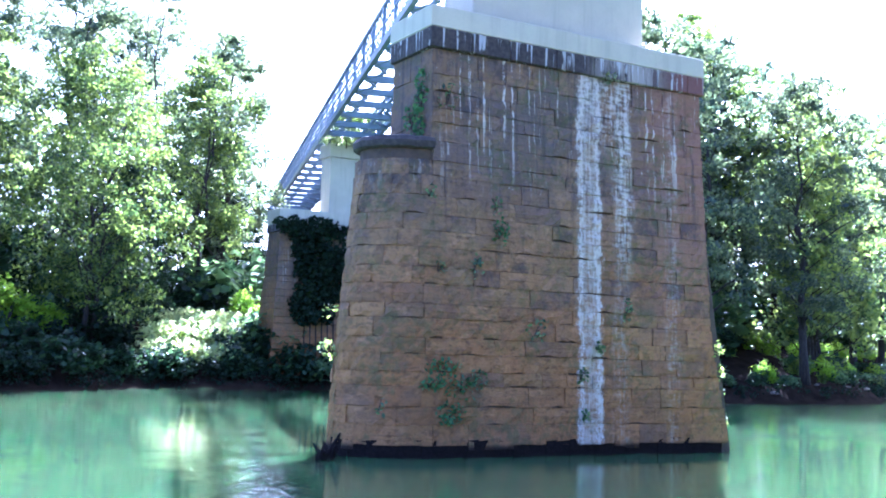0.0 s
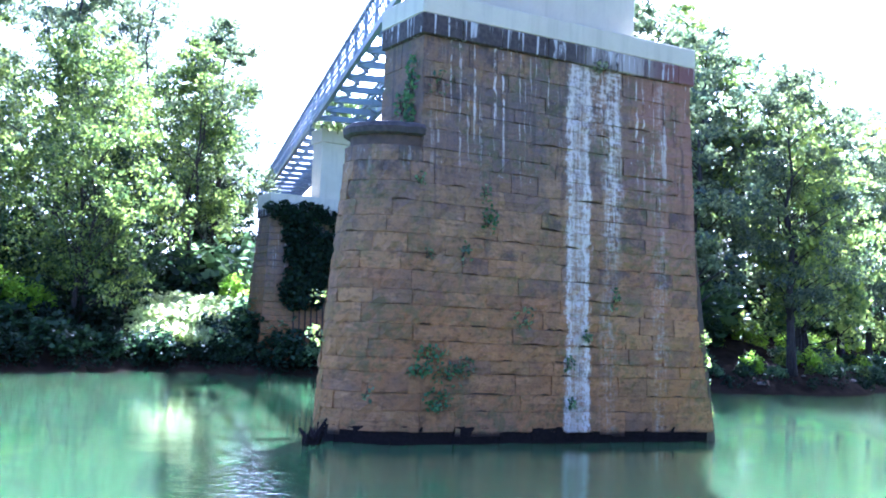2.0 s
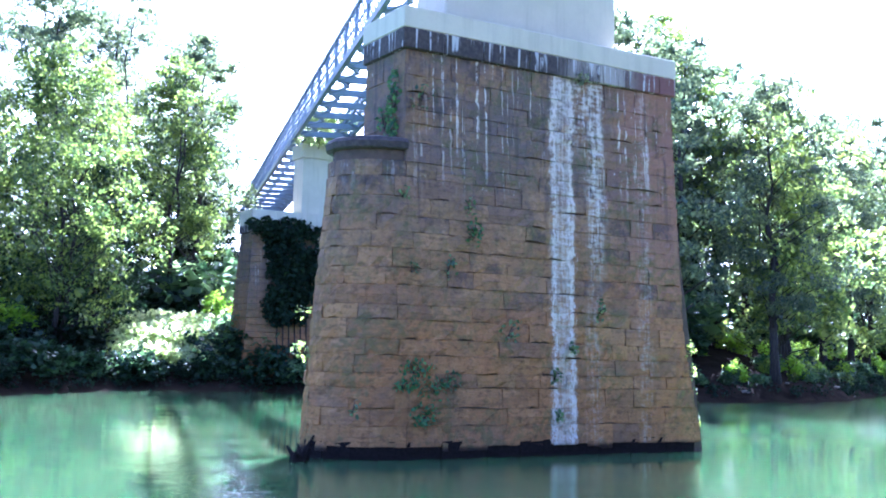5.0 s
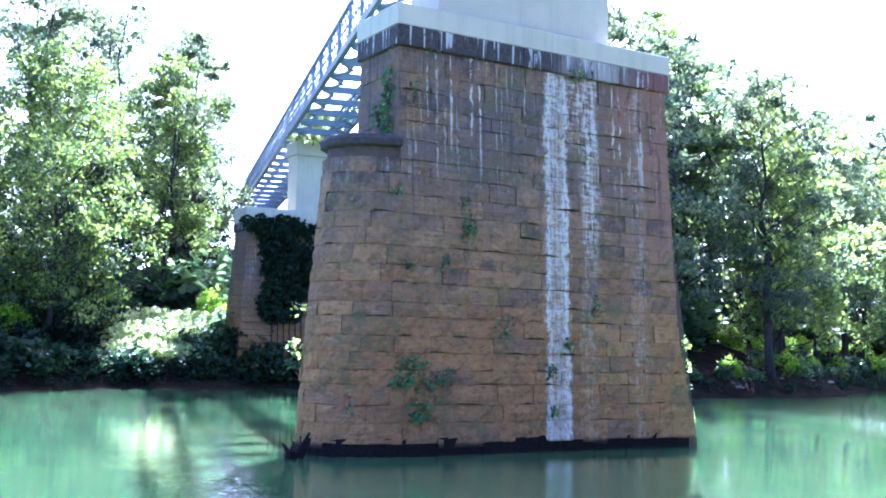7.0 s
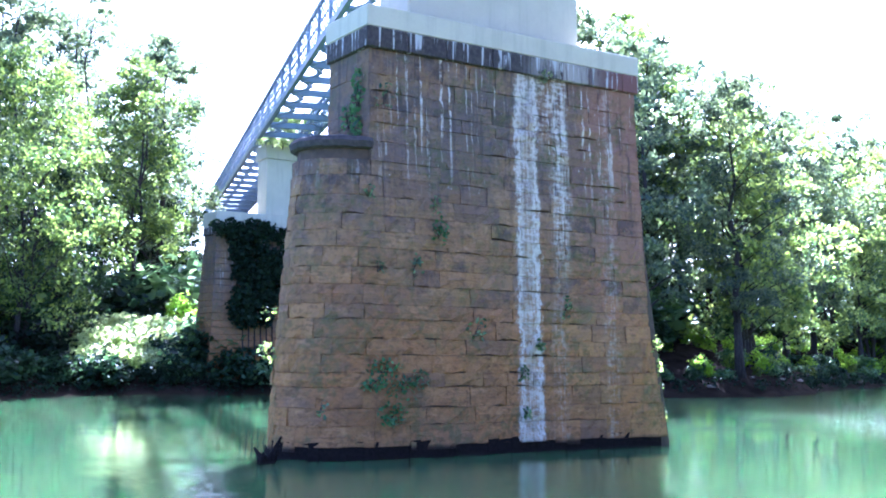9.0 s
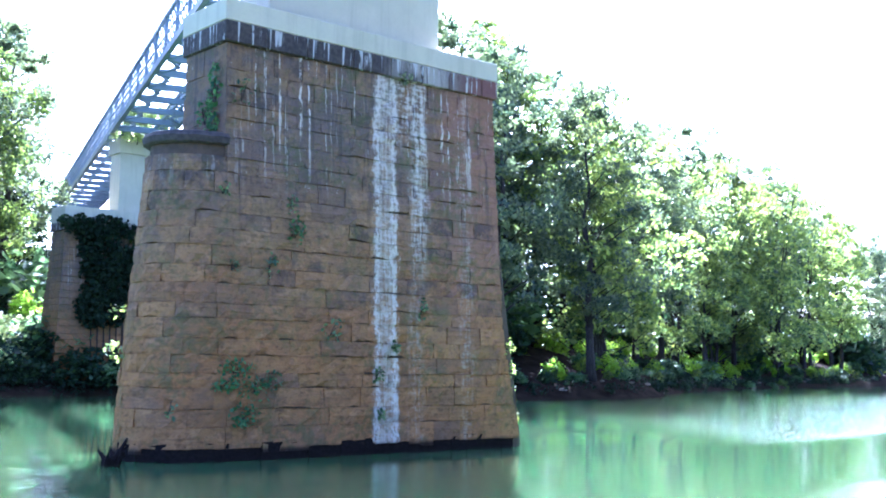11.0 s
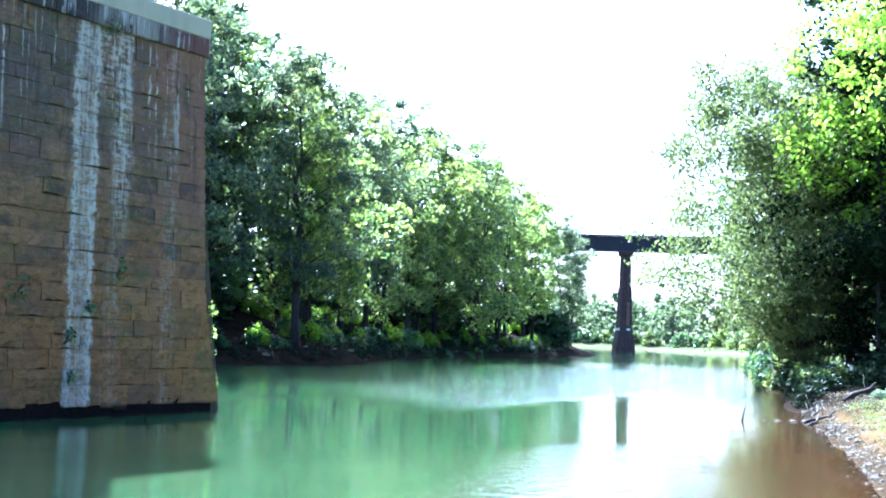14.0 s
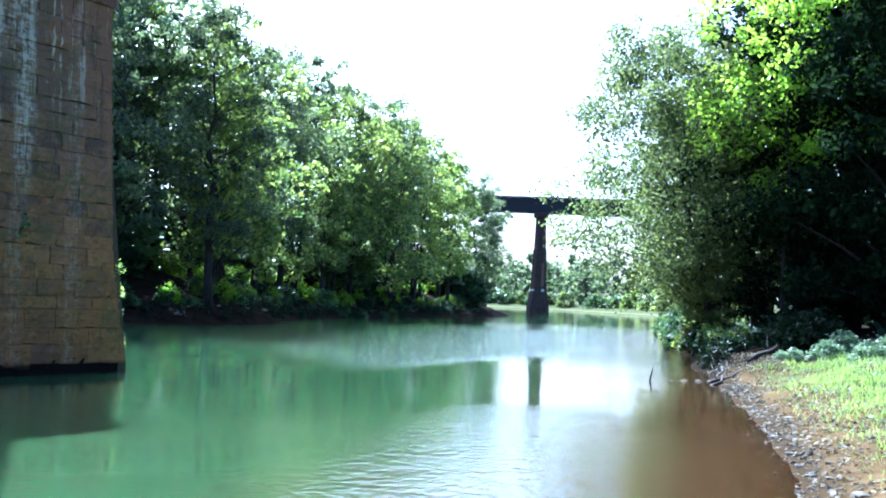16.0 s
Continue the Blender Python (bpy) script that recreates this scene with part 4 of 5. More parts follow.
TREE_KINDS = [
    tree_meshes(1, 24.0, 4.5, 4.9, 126, 104, 0.29, M_LEAF, 3, 1, 230),
    tree_meshes(2, 22.0, 4.0, 4.4, 119, 104, 0.285, M_LEAF, 4, 1, 230),
    tree_meshes(3, 25.0, 4.0, 5.0, 126, 104, 0.295, M_LEAF, 4, 1, 230),
    tree_meshes(4, 20.0, 3.0, 4.4, 119, 64, 0.36, M_LEAF_Y, 3, 2, 120),
    tree_meshes(5, 17.0, 0.8, 5.0, 119, 64, 0.36, M_LEAF_Y, 4, 3, 70),
    tree_meshes(6, 24.0, 5.5, 6.4, 168, 92, 0.35, M_LEAF_L, 5, 2, 150),
    tree_meshes(7, 24.0, 0.0, 6.4, 196, 80, 0.36, M_LEAF_SHADE, 3, 1, 900),
    tree_meshes(8, 25.0, 8.5, 5.6, 161, 56, 0.30, M_LEAF_SUN, 4, 1, 60, 0.4),
    tree_meshes(9, 21.0, 1.0, 4.8, 56, 20, 1.15, M_LEAF_HAZE, 3, 1),
    tree_meshes(10, 18.0, 0.5, 5.2, 56, 20, 1.1, M_LEAF_HAZE, 4, 1),
    tree_meshes(11, 30.0, 18.0, 2.8, 32, 40, 0.34, M_LEAF, 3, 1, 4, 0.4),
    tree_meshes(6, 24.0, 0.5, 6.2, 168, 90, 0.33, M_LEAF_G, 5, 2, 260),
    tree_meshes(23, 25.0, 4.5, 4.8, 105, 78, 0.36, M_LEAF, 4, 1, 200),
    tree_meshes(9, 21.0, 0.5, 5.2, 70, 26, 1.1, M_LEAF_SHADE, 3, 1),
    # dark leaf colour here carries the shade below the left bank crowns
    tree_meshes(7, 24.0, 0.5, 6.2, 140, 84, 0.38, M_IVY, 3, 1, 200),
    tree_meshes(15, 24.5, 3.5, 9.4, 336, 110, 0.31, M_LEAF_G, 3, 2, 340),
    tree_meshes(16, 23.0, 5.0, 4.6, 84, 48, 0.46, M_LEAF, 3, 1, 40),
    tree_meshes(21, 22.0, 2.5, 7.4, 210, 92, 0.33, M_LEAF_L, 3, 2, 170),
]


def tree(kind, x, y, scale, turn, label, group, sink=0.15, tilt=(0, 0)):
    t = thing("tree", pose(x, y, height(x, y) - sink, tilt[0], tilt[1], 0) @ pose(0, 0, 0, 0, 0, turn) @ Matrix.Diagonal((scale, scale, scale, 1)), label, "tree", group)
    trunk = part("trunk", TREE_KINDS[kind][0], t)
    for data in TREE_KINDS[kind][2]:
        part("limb", data, trunk)
    part("crown", TREE_KINDS[kind][1], t)
    return t


def along(line, gap, offset, rng, jitter):
    """Places beside a broken line, offset to its left."""
    out, carry = [], 0.0
    for a, b in zip(line, line[1:]):
        a, b = Vector(a), Vector(b)
        d = b - a
        n = Vector((-d.y, d.x)).normalized()
        s = carry
        while s < d.length:
            p = a + d * (s / d.length) + n * offset
            out.append((p.x + rng.normal() * jitter, p.y + rng.normal() * jitter))
            s += gap
        carry = s - d.length
    return out


rng = np.random.default_rng(77)
BANK_R = [(18, 68), (27, 73), (37, 89), (51.6, 107), (75, 128), (90, 143)]
for row, (off, gap) in enumerate(((3.5, 6.2), (9.5, 7.5))):
    for x, y in along(BANK_R, gap, off, rng, 0.9):
        if row and x > 42 and rng.random() < 0.5:
            continue
        k = 12 if x < 19 else (int(rng.integers(0, 4)) if row else int(rng.integers(0, 5)))
        # brighter-leaved kinds further along, their colour carrying the stronger sun there
        if x > 46 and rng.random() < 0.7:
            k = int(rng.integers(3, 5))
        size = (0.88 if row == 0 else 0.92) * (0.88 + 0.22 * rng.random())
        if row and k != 12:
            k = 16
        tree(k, x, y, size * (1.18 if x > 46 else 1.1 if x > 33 else 1.0) * (1.22 if k == 4 else 1.0), rng.random() * 360,
             "tall leafy green tree on the wooded far bank", "far bank trees")
BANK_MID = [(3, 74), (16, 73)]
for x, y in along(BANK_MID, 6.0, 6.0, rng, 0.8):
    tree(12, x, y, 0.95 + 0.1 * rng.random(), rng.random() * 360, "tall leafy green tree on the wooded far bank", "far bank trees")
# backing row added to hold back the sun and fill gaps between trunks
for x, y in along(BANK_R[1:], 6.5, 16.5, rng, 1.0):
    tree(int(rng.choice([13, 13, 9])), x, y, (0.84 if x < 30 else 0.6) + 0.12 * rng.random(), rng.random() * 360, "added backing tree behind the far wood, blocking the sun", "far bank trees")
tree(5, 19.5, 84, 1.03, 30, "very tall thin-crowned tree behind the far bank", "far bank trees")
for k, x, y, s in ((6, -17.0, 91, 0.52), (6, -20.5, 87, 0.52), (14, -24.5, 86, 0.55), (17, -21.2, 65.8, 0.82), (14, -20.3, 70.5, 0.5), (4, -24, 106, 1.2), (4, -31, 100, 1.2), (4, -38, 94, 1.2), (4, -44, 88, 1.2), (5, -18.0, 80, 0.80), (12, -16.9, 86, 0.95), (10, -23.9, 72, 0.95), (10, -21.9, 76.5, 1.0), (10, -20.6, 76.5, 0.97), (2, -33, 67, 1.05), (0, -26, 76, 1.05), (3, -29, 66, 0.95),
                   (1, -20.5, 100, 1.2), (0, -40, 60, 1.05), (2, -24, 90, 1.05), (1, -47, 55, 1.0), (0, -30, 94, 1.1), (1, -31, 57, 1.05), (2, -36, 84, 1.1)):
    tree(k, x, y, s, rng.random() * 360, "big spreading green tree on the river bank beside the bridge", "left bank trees")
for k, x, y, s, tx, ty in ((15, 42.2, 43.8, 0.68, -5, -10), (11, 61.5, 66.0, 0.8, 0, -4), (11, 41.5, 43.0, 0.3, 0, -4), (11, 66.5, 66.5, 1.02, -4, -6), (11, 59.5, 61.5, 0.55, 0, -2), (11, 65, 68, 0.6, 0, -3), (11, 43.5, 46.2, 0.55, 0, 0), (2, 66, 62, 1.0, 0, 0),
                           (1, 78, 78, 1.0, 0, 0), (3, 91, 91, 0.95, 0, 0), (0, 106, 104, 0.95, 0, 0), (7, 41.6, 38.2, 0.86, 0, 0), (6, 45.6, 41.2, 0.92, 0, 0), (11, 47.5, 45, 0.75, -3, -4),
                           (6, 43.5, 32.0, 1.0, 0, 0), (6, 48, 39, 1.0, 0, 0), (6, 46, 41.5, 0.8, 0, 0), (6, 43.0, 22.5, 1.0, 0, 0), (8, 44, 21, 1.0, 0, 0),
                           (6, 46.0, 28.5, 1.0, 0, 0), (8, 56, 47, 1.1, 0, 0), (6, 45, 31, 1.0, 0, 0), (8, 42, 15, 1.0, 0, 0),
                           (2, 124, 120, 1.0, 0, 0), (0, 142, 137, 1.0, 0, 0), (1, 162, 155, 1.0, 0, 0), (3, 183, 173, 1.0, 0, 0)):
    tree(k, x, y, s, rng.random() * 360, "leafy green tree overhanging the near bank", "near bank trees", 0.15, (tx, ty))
# out of view, added to keep side sky light off the near trees
for x, y in ((31, 13), (36, 9), (30, 3), (40, 3), (24, -4), (34, -6), (18, -12)):
    tree(8, x, y, 1.1, rng.random() * 360, "unseen green tree added behind the shore to block sky light", "near bank trees")
for k, x, y, s in ((1, 91.5, 147.0, 0.85), (0, 95.0, 150.0, 0.88), (1, 98.0, 154.0, 0.86)):
    tree(k, x, y, s, x * 37, "tall leafy green tree on the point of the far bank", "far bank trees")
FAR_SHRUBS = []
# the wood far behind the railway bridge, and round the horizon
for x, y in along([(208, 240), (222, 300), (195, 360), (120, 420)], 6.5, -9.0, rng, 1.5):
    FAR_SHRUBS.append((x, y))
BEND = [(212, 238), (226, 300), (200, 366), (122, 428), (0, 490)]
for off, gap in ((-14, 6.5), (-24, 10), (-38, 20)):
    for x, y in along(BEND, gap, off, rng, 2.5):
        tree(int(rng.choice([9, 9, 8])), x, y, 0.72 + 0.3 * rng.random(), rng.random() * 360, "green tree paled for haze in the wood beyond the distant bridge", "distant trees")


def far_woods():
    r = np.random.default_rng(31)
    pts = []
    for i in range(520):
        a = r.random() * 2 * math.pi
        d = 420 + 260 * r.random()
        c = np.array([d * math.sin(a), d * math.cos(a), 0.0])
        if inside(np.array([c[:2]]), NEAR + FAR)[0] or to_line(np.array([c[:2]]), NEAR)[0] < 25:
            continue
        h = 13 + 9 * r.random()
        b = in_ball(r, 46, 0.5) * np.array([5.5, 5.5, h * 0.5])
        c[2] = height(c[0], c[1]) + h * 0.52
        pts.append(c + b)
    pts = np.concatenate(pts)
    ob = new("far_woods", leaves_mesh("far_woods", pts, 1.6 + 1.2 * r.random(len(pts)), M_LEAF, r, wide=0.9))
    tagged(ob, "hazy green band of woods on the horizon", "woods", kind="stuff")


far_woods()

# ---- shrubs and vines on the banks ----


def bush_mesh(seed, radius, tall, clumps, per, leaf, material, up=0.9):
    r = np.random.default_rng(seed)
    pts = []
    for i in range(clumps):
        d = in_ball(r, 1, 0.55)[0]
        c = np.array([d[0] * radius, d[1] * radius, abs(d[2]) * tall])
        pts.append(c + in_ball(r, per, 0.3) * radius * (0.22 + 0.16 * r.random()))
    pts = np.concatenate(pts)
    pts[:, 2] = np.maximum(pts[:, 2], -0.25)
    return leaves_mesh("foliage", pts, leaf * (0.7 + 0.6 * r.random(len(pts))), material, r, wide=0.8, up=up)


def stems_mesh(seed, radius, tall, count=7):
    r = np.random.default_rng(seed)
    s = Soup()
    for i in range(count):
        a = r.random() * 6.28
        q = Vector((math.cos(a) * radius * 0.6, math.sin(a) * radius * 0.6, tall * 0.7))
        s.tube([(0.1 * math.cos(a), 0.1 * math.sin(a), -0.3), q * 0.5 + Vector((0, 0, 0.15)), q], [0.035, 0.022, 0.008], 5)
    return s.mesh("stem_tangle" if count > 1 else "stem", M_BARK)


BUSH_KINDS = [
    (bush_mesh(1, 1.3, 1.5, 34, 20, 0.35, M_BUSH), stems_mesh(1, 1.3, 1.5)),
    (bush_mesh(2, 1.6, 1.9, 40, 20, 0.38, M_IVY), stems_mesh(2, 1.6, 1.9)),
    (bush_mesh(3, 1.1, 1.8, 30, 22, 0.31, M_LEAF_Y), stems_mesh(3, 1.1, 1.8)),
    (bush_mesh(4, 2.2, 1.6, 52, 20, 0.41, M_BUSH), stems_mesh(4, 2.2, 1.6)),
    (bush_mesh(5, 2.2, 0.8, 64, 36, 0.3, M_VINE, 0.5), stems_mesh(5, 2.0, 0.6)),
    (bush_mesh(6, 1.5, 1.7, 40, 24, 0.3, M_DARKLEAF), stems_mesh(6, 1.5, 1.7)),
    (bush_mesh(7, 1.1, 1.6, 26, 22, 0.24, M_LEAF_SUN), stems_mesh(7, 1.1, 1.6)),
    (bush_mesh(8, 0.9, 2.6, 48, 24, 0.2, M_VINE), stems_mesh(8, 0.8, 2.2, 1)),
    (bush_mesh(9, 0.9, 0.9, 44, 26, 0.15, M_WEED), stems_mesh(9, 0.7, 0.7, 1)),
]


SHRUB_NAMES = {"crest weeds": "weed_clump", "weeds on the pier cap": "weed_clump", "understorey thickets": "thicket", "near bank shrubs": "undergrowth_shrub"}


def bush(kind, x, y, scale, turn, label, group, z=None):
    b = thing(SHRUB_NAMES.get(group, "shrub"), pose(x, y, (height(x, y) if z is None else z) - 0.05, 0, 0, turn) @ Matrix.Diagonal((scale, scale, scale, 1)), label, "shrub", group)
    part("foliage", BUSH_KINDS[kind][0], b)
    part("stem" if kind > 6 else "stem_tangle", BUSH_KINDS[kind][1], b)


BANK_L = [(-75, 34), (-38, 47), (-22, 55), (-16, 65), (-7.6, 68.7), (5, 69), (18, 67.8)]
for off, gap, lo, hi in ((1.0, 2.5, 0.65, 1.05), (4.2, 3.1, 0.95, 1.55), (7.5, 4.2, 1.2, 1.9)):
    for x, y in along(BANK_L[1:], gap, off, rng, 0.4):
        if -18.5 < x < -11.5 and y > 66:
            continue
        # left of -15 the darker leaf kinds carry the trees' shade
        bush((int(rng.choice([1, 5])) if off < 5 else int(rng.choice([0, 1, 5]))) if x < -15 else int(rng.choice([0, 1, 1, 3])), x, y, lo + (hi - lo) * rng.random(), rng.random() * 360, "dense leafy shrub draped in vines on the bank", "far bank shrubs")
for x, y, s in ((-17.2, 68.2, 0.8), (-15.4, 69.0, 0.9), (-13.4, 69.8, 0.9), (-17.4, 70.8, 1.1), (-15.2, 71.6, 1.2), (-13.0, 72.4, 1.1), (-16.6, 73.6, 1.2), (-14.2, 74.6, 1.2), (-12.0, 74.8, 1.0), (-27.5, 66.5, 1.2), (-30, 64.0, 1.2)):
    bush(4, x, y, s, rng.random() * 360, "sunlit mound of pale green vines on the bank", "vine mounds", height(x, y) + 0.15)
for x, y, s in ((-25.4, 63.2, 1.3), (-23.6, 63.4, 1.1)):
    bush(6, x, y, s, x * 40, "shrub brightened to a sunlit yellow-green under the trees", "vine mounds", height(x, y) + 1.0)
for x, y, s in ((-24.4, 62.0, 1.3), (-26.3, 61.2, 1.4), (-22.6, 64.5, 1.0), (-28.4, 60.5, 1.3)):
    bush(6, x, y, s, x * 40, "shrub brightened to a sunlit yellow-green under the trees", "vine mounds", height(x, y) + 0.8)
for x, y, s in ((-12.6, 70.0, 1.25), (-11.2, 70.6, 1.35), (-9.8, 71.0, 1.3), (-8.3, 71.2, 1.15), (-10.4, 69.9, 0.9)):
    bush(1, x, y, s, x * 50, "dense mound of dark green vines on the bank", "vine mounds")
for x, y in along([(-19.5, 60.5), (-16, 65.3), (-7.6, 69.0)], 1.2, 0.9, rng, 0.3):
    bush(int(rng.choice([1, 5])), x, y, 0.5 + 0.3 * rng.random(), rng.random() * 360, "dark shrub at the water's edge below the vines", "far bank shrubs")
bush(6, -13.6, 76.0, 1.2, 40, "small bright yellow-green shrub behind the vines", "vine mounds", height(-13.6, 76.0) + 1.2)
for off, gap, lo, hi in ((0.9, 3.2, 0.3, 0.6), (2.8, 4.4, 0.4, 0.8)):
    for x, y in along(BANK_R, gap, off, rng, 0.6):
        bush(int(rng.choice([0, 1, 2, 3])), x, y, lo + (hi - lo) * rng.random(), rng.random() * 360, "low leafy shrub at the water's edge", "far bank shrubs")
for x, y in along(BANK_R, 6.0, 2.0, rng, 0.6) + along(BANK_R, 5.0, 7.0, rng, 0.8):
    bush(6, x, y, 0.7 + 0.4 * rng.random(), rng.random() * 360, "shrub brightened to a sunlit yellow-green between the trunks", "far bank shrubs")
for i in range(9):
    x, y = 87.5 + rng.normal() * 2.2, 149.5 + rng.normal() * 1.6
    bush(int(rng.choice([1, 1, 5])), x, y, 2.2 + 1.2 * rng.random(), rng.random() * 360, "large dark vine-covered shrub on the point of the bank", "point shrubs")
bush(2, 90.2, 145.6, 1.5, 20, "green vine-covered mound on the point of the bank", "point shrubs")
for x, y in FAR_SHRUBS:
    bush(int(rng.choice([0, 2])), x, y, 2.0 + 1.4 * rng.random(), rng.random() * 360, "pale green shrub on the bank beyond the distant bridge", "distant shrubs")
r_bank = np.random.default_rng(77)
BANK_N = [(34, 33.5), (42, 43.5), (51, 54), (62, 67.5)]
for x, y in along(BANK_N[2:], 3.0, -1.6, rng, 0.6):
    bush(0, x, y, 0.7 + 0.6 * rng.random(), rng.random() * 360, "leafy shrub hanging over the near bank", "near bank shrubs")
for x, y in along(BANK_N, 1.6, -0.8, rng, 0.3):
    bush(1, x, y, 0.28 + 0.22 * rng.random(), rng.random() * 360, "dark rooty undergrowth on the shaded near bank", "near bank shrubs")
for x, y in along([(32.8, 33.3), (37.5, 38.9), (42.5, 44.6)], 0.9, -0.35, r_bank, 0.2):
    bush(int(r_bank.choice([1, 0, 2, 2])), x, y, 0.30 + 0.02 * (x - 32) + 0.2 * r_bank.random(), r_bank.random() * 360, "leafy green shrub drooping over the near water's edge", "near bank shrubs")
for x, y in along([(42.5, 45.2), (55.7, 61.6), (89, 98.6)], 1.9, -0.2, r_bank, 0.35):
    bush(int(r_bank.choice([1, 0, 2])), x, y, 0.6 + 0.4 * r_bank.random(), r_bank.random() * 360, "leafy green shrub drooping over the near water's edge", "near bank shrubs")
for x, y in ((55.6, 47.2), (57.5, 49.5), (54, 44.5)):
    bush(5, x, y, 1.5, x * 50, "undergrowth darkened for shade beneath the near bank trees", "near bank shrubs")
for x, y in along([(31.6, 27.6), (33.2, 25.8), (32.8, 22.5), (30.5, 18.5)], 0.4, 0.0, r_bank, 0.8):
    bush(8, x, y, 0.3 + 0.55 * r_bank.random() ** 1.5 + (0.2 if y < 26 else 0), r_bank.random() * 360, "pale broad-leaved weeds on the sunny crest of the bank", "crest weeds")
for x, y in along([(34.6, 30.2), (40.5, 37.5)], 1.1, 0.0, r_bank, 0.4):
    bush(5, x, y, 0.45 + 0.3 * r_bank.random(), r_bank.random() * 360, "undergrowth darkened for shade beneath the near bank trees", "near bank shrubs")

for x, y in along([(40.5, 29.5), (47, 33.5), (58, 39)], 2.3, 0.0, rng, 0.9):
    bush(5, x, y, 1.0 + 0.6 * rng.random(), rng.random() * 360, "undergrowth darkened for shade beneath the near bank trees", "near bank shrubs")
for x, y in along(BANK_L[1:], 4.6, 15.0, rng, 1.2) + along(BANK_R, 6.5, 13.0, rng, 1.2):
    bush(int(rng.choice([0, 1, 3, 1])), x, y, 2.0 + 0.9 * rng.random(), rng.random() * 360, "tall dense thicket under the trees of the far bank", "understorey thickets")
for x, y in along([(-44, 66), (-30, 76), (-20, 82)], 4.2, 0.0, rng, 0.8):
    bush(int(rng.choice([1, 1, 0])), x, y, 2.9 + 0.8 * rng.random(), rng.random() * 360, "tall dense thicket under the trees of the far bank", "understorey thickets")
for x, s in ((3.5, 0.85), (4.2, 1.0), (4.9, 0.8), (5.6, 0.95), (6.5, 0.9)):
    o = pose(PIER2.x, PIER2.y, COL_TOP, 0, 0, 29.4) @ Vector((x, -0.1, 0.0))
    bush(7, o.x, o.y, s, x * 70, "pale straw-green weeds growing on the concrete cap", "weeds on the pier cap", o.z + 0.05)



def edge_growth(line, off, seed, label):
    """A ragged fringe of leaves over the water along a bank, darkened for shade."""
    r = np.random.default_rng(seed)
    pts = []
    for x, y in along(line, 0.65, off, r, 0.3):
        s = 0.35 + 0.6 * r.random()
        pts.append(np.array([x, y, 0.35 + 0.35 * r.random()]) + in_ball(r, 60, 0.2) * s)
    pts = np.concatenate(pts)
    pts[:, 2] = np.maximum(pts[:, 2], 0.05)
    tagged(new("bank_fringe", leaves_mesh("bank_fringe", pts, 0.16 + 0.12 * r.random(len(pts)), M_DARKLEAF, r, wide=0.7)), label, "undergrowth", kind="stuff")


edge_growth(BANK_L[1:] + BANK_R[1:], 0.35, 51, "undergrowth darkened for shade, overhanging the far water's edge")
edge_growth([(30.7, 31.6), (36, 37.3)] + BANK_N[1:] + [(70, 76)], -0.4, 52, "undergrowth darkened for shade, overhanging the near water's edge")

# ---- ivy and plants on the masonry ----


def ivy_on_far_pier():
    r = np.random.default_rng(9)
    pts = []
    for i in range(170):
        t = r.random()
        z = 4.4 + 6.2 * t
        half = 1.2 + 1.3 * t
        x = 2.6 + (r.random() * 2 - 1) * half + 0.5 * math.sin(z)
        y = -LEAN * (TOP - z) - 0.2 - 0.35 * r.random()
        pts.append(np.array([x, y, z]) + in_ball(r, 36, 0.2) * np.array([0.5, 0.28, 0.5]))
    pts = np.concatenate(pts)
    t = thing("ivy", pose(PIER2.x, PIER2.y, 0, 0, 0, 29.4), "thick dark green ivy hanging over the stone pier", "ivy")
    part("foliage", leaves_mesh("foliage", pts, 0.22 + 0.12 * r.random(len(pts)), M_DARKLEAF, r, wide=0.9, up=0.2), t)
    s = Soup()
    for i in range(6):
        x = 1.7 + i * 0.4
        s.tube([(x, -LEAN * (TOP - z) - 0.06, z) for z in (1.2, 3.5, 6.0, 8.5, 10.2)], [0.05, 0.045, 0.04, 0.03, 0.02], 5)
    part("vine_stem", s.mesh("vine_stem", M_BARK), t)


ivy_on_far_pier()


def wall_plant(x, z, wide, tall, n, leaf, material, label, side="front"):
    r = np.random.default_rng(int(abs(x) * 100 + z * 10))
    if side == "front":
        base = PIER @ Vector((x, -LEAN * (TOP - z) - 0.05, z))
        d = in_ball(r, n, 0.1) * np.array([wide / 2, 0.16, tall / 2]) + np.array([0, -0.10, 0])
    elif side == "return":
        base = PIER @ Vector((-0.06, x, z))
        d = in_ball(r, n, 0.1) * np.array([0.12, wide / 2, tall / 2]) + np.array([-0.06, 0, 0])
    else:
        base = PIER @ (Vector((outline(z, True)[2] + 0.03, x, z)) if side == "end" else Vector((nose_x(z) - NOSE_R - 0.45, x, z)))
        d = in_ball(r, n, 0.1) * np.array([0.26, wide / 2, tall / 2]) + np.array([0.1 if side == "end" else -0.1, 0, 0])
    t = thing("wall_plant", pose(*base, 0, 0, 29.4), label, "plant", "plants on the pier")
    part("foliage", leaves_mesh("foliage", d, leaf * (0.6 + 0.8 * r.random(n)), material, r, wide=0.6), t)
    s = Soup()
    for i in range(4):
        q = d[i * (n // 4)]
        s.tube([(0, 0.06, -tall * 0.3), Vector(q) * 0.5, Vector(q)], [0.012, 0.009, 0.004], 5)
    part("stem_tangle", s.mesh("stem_tangle", M_BARK), t)


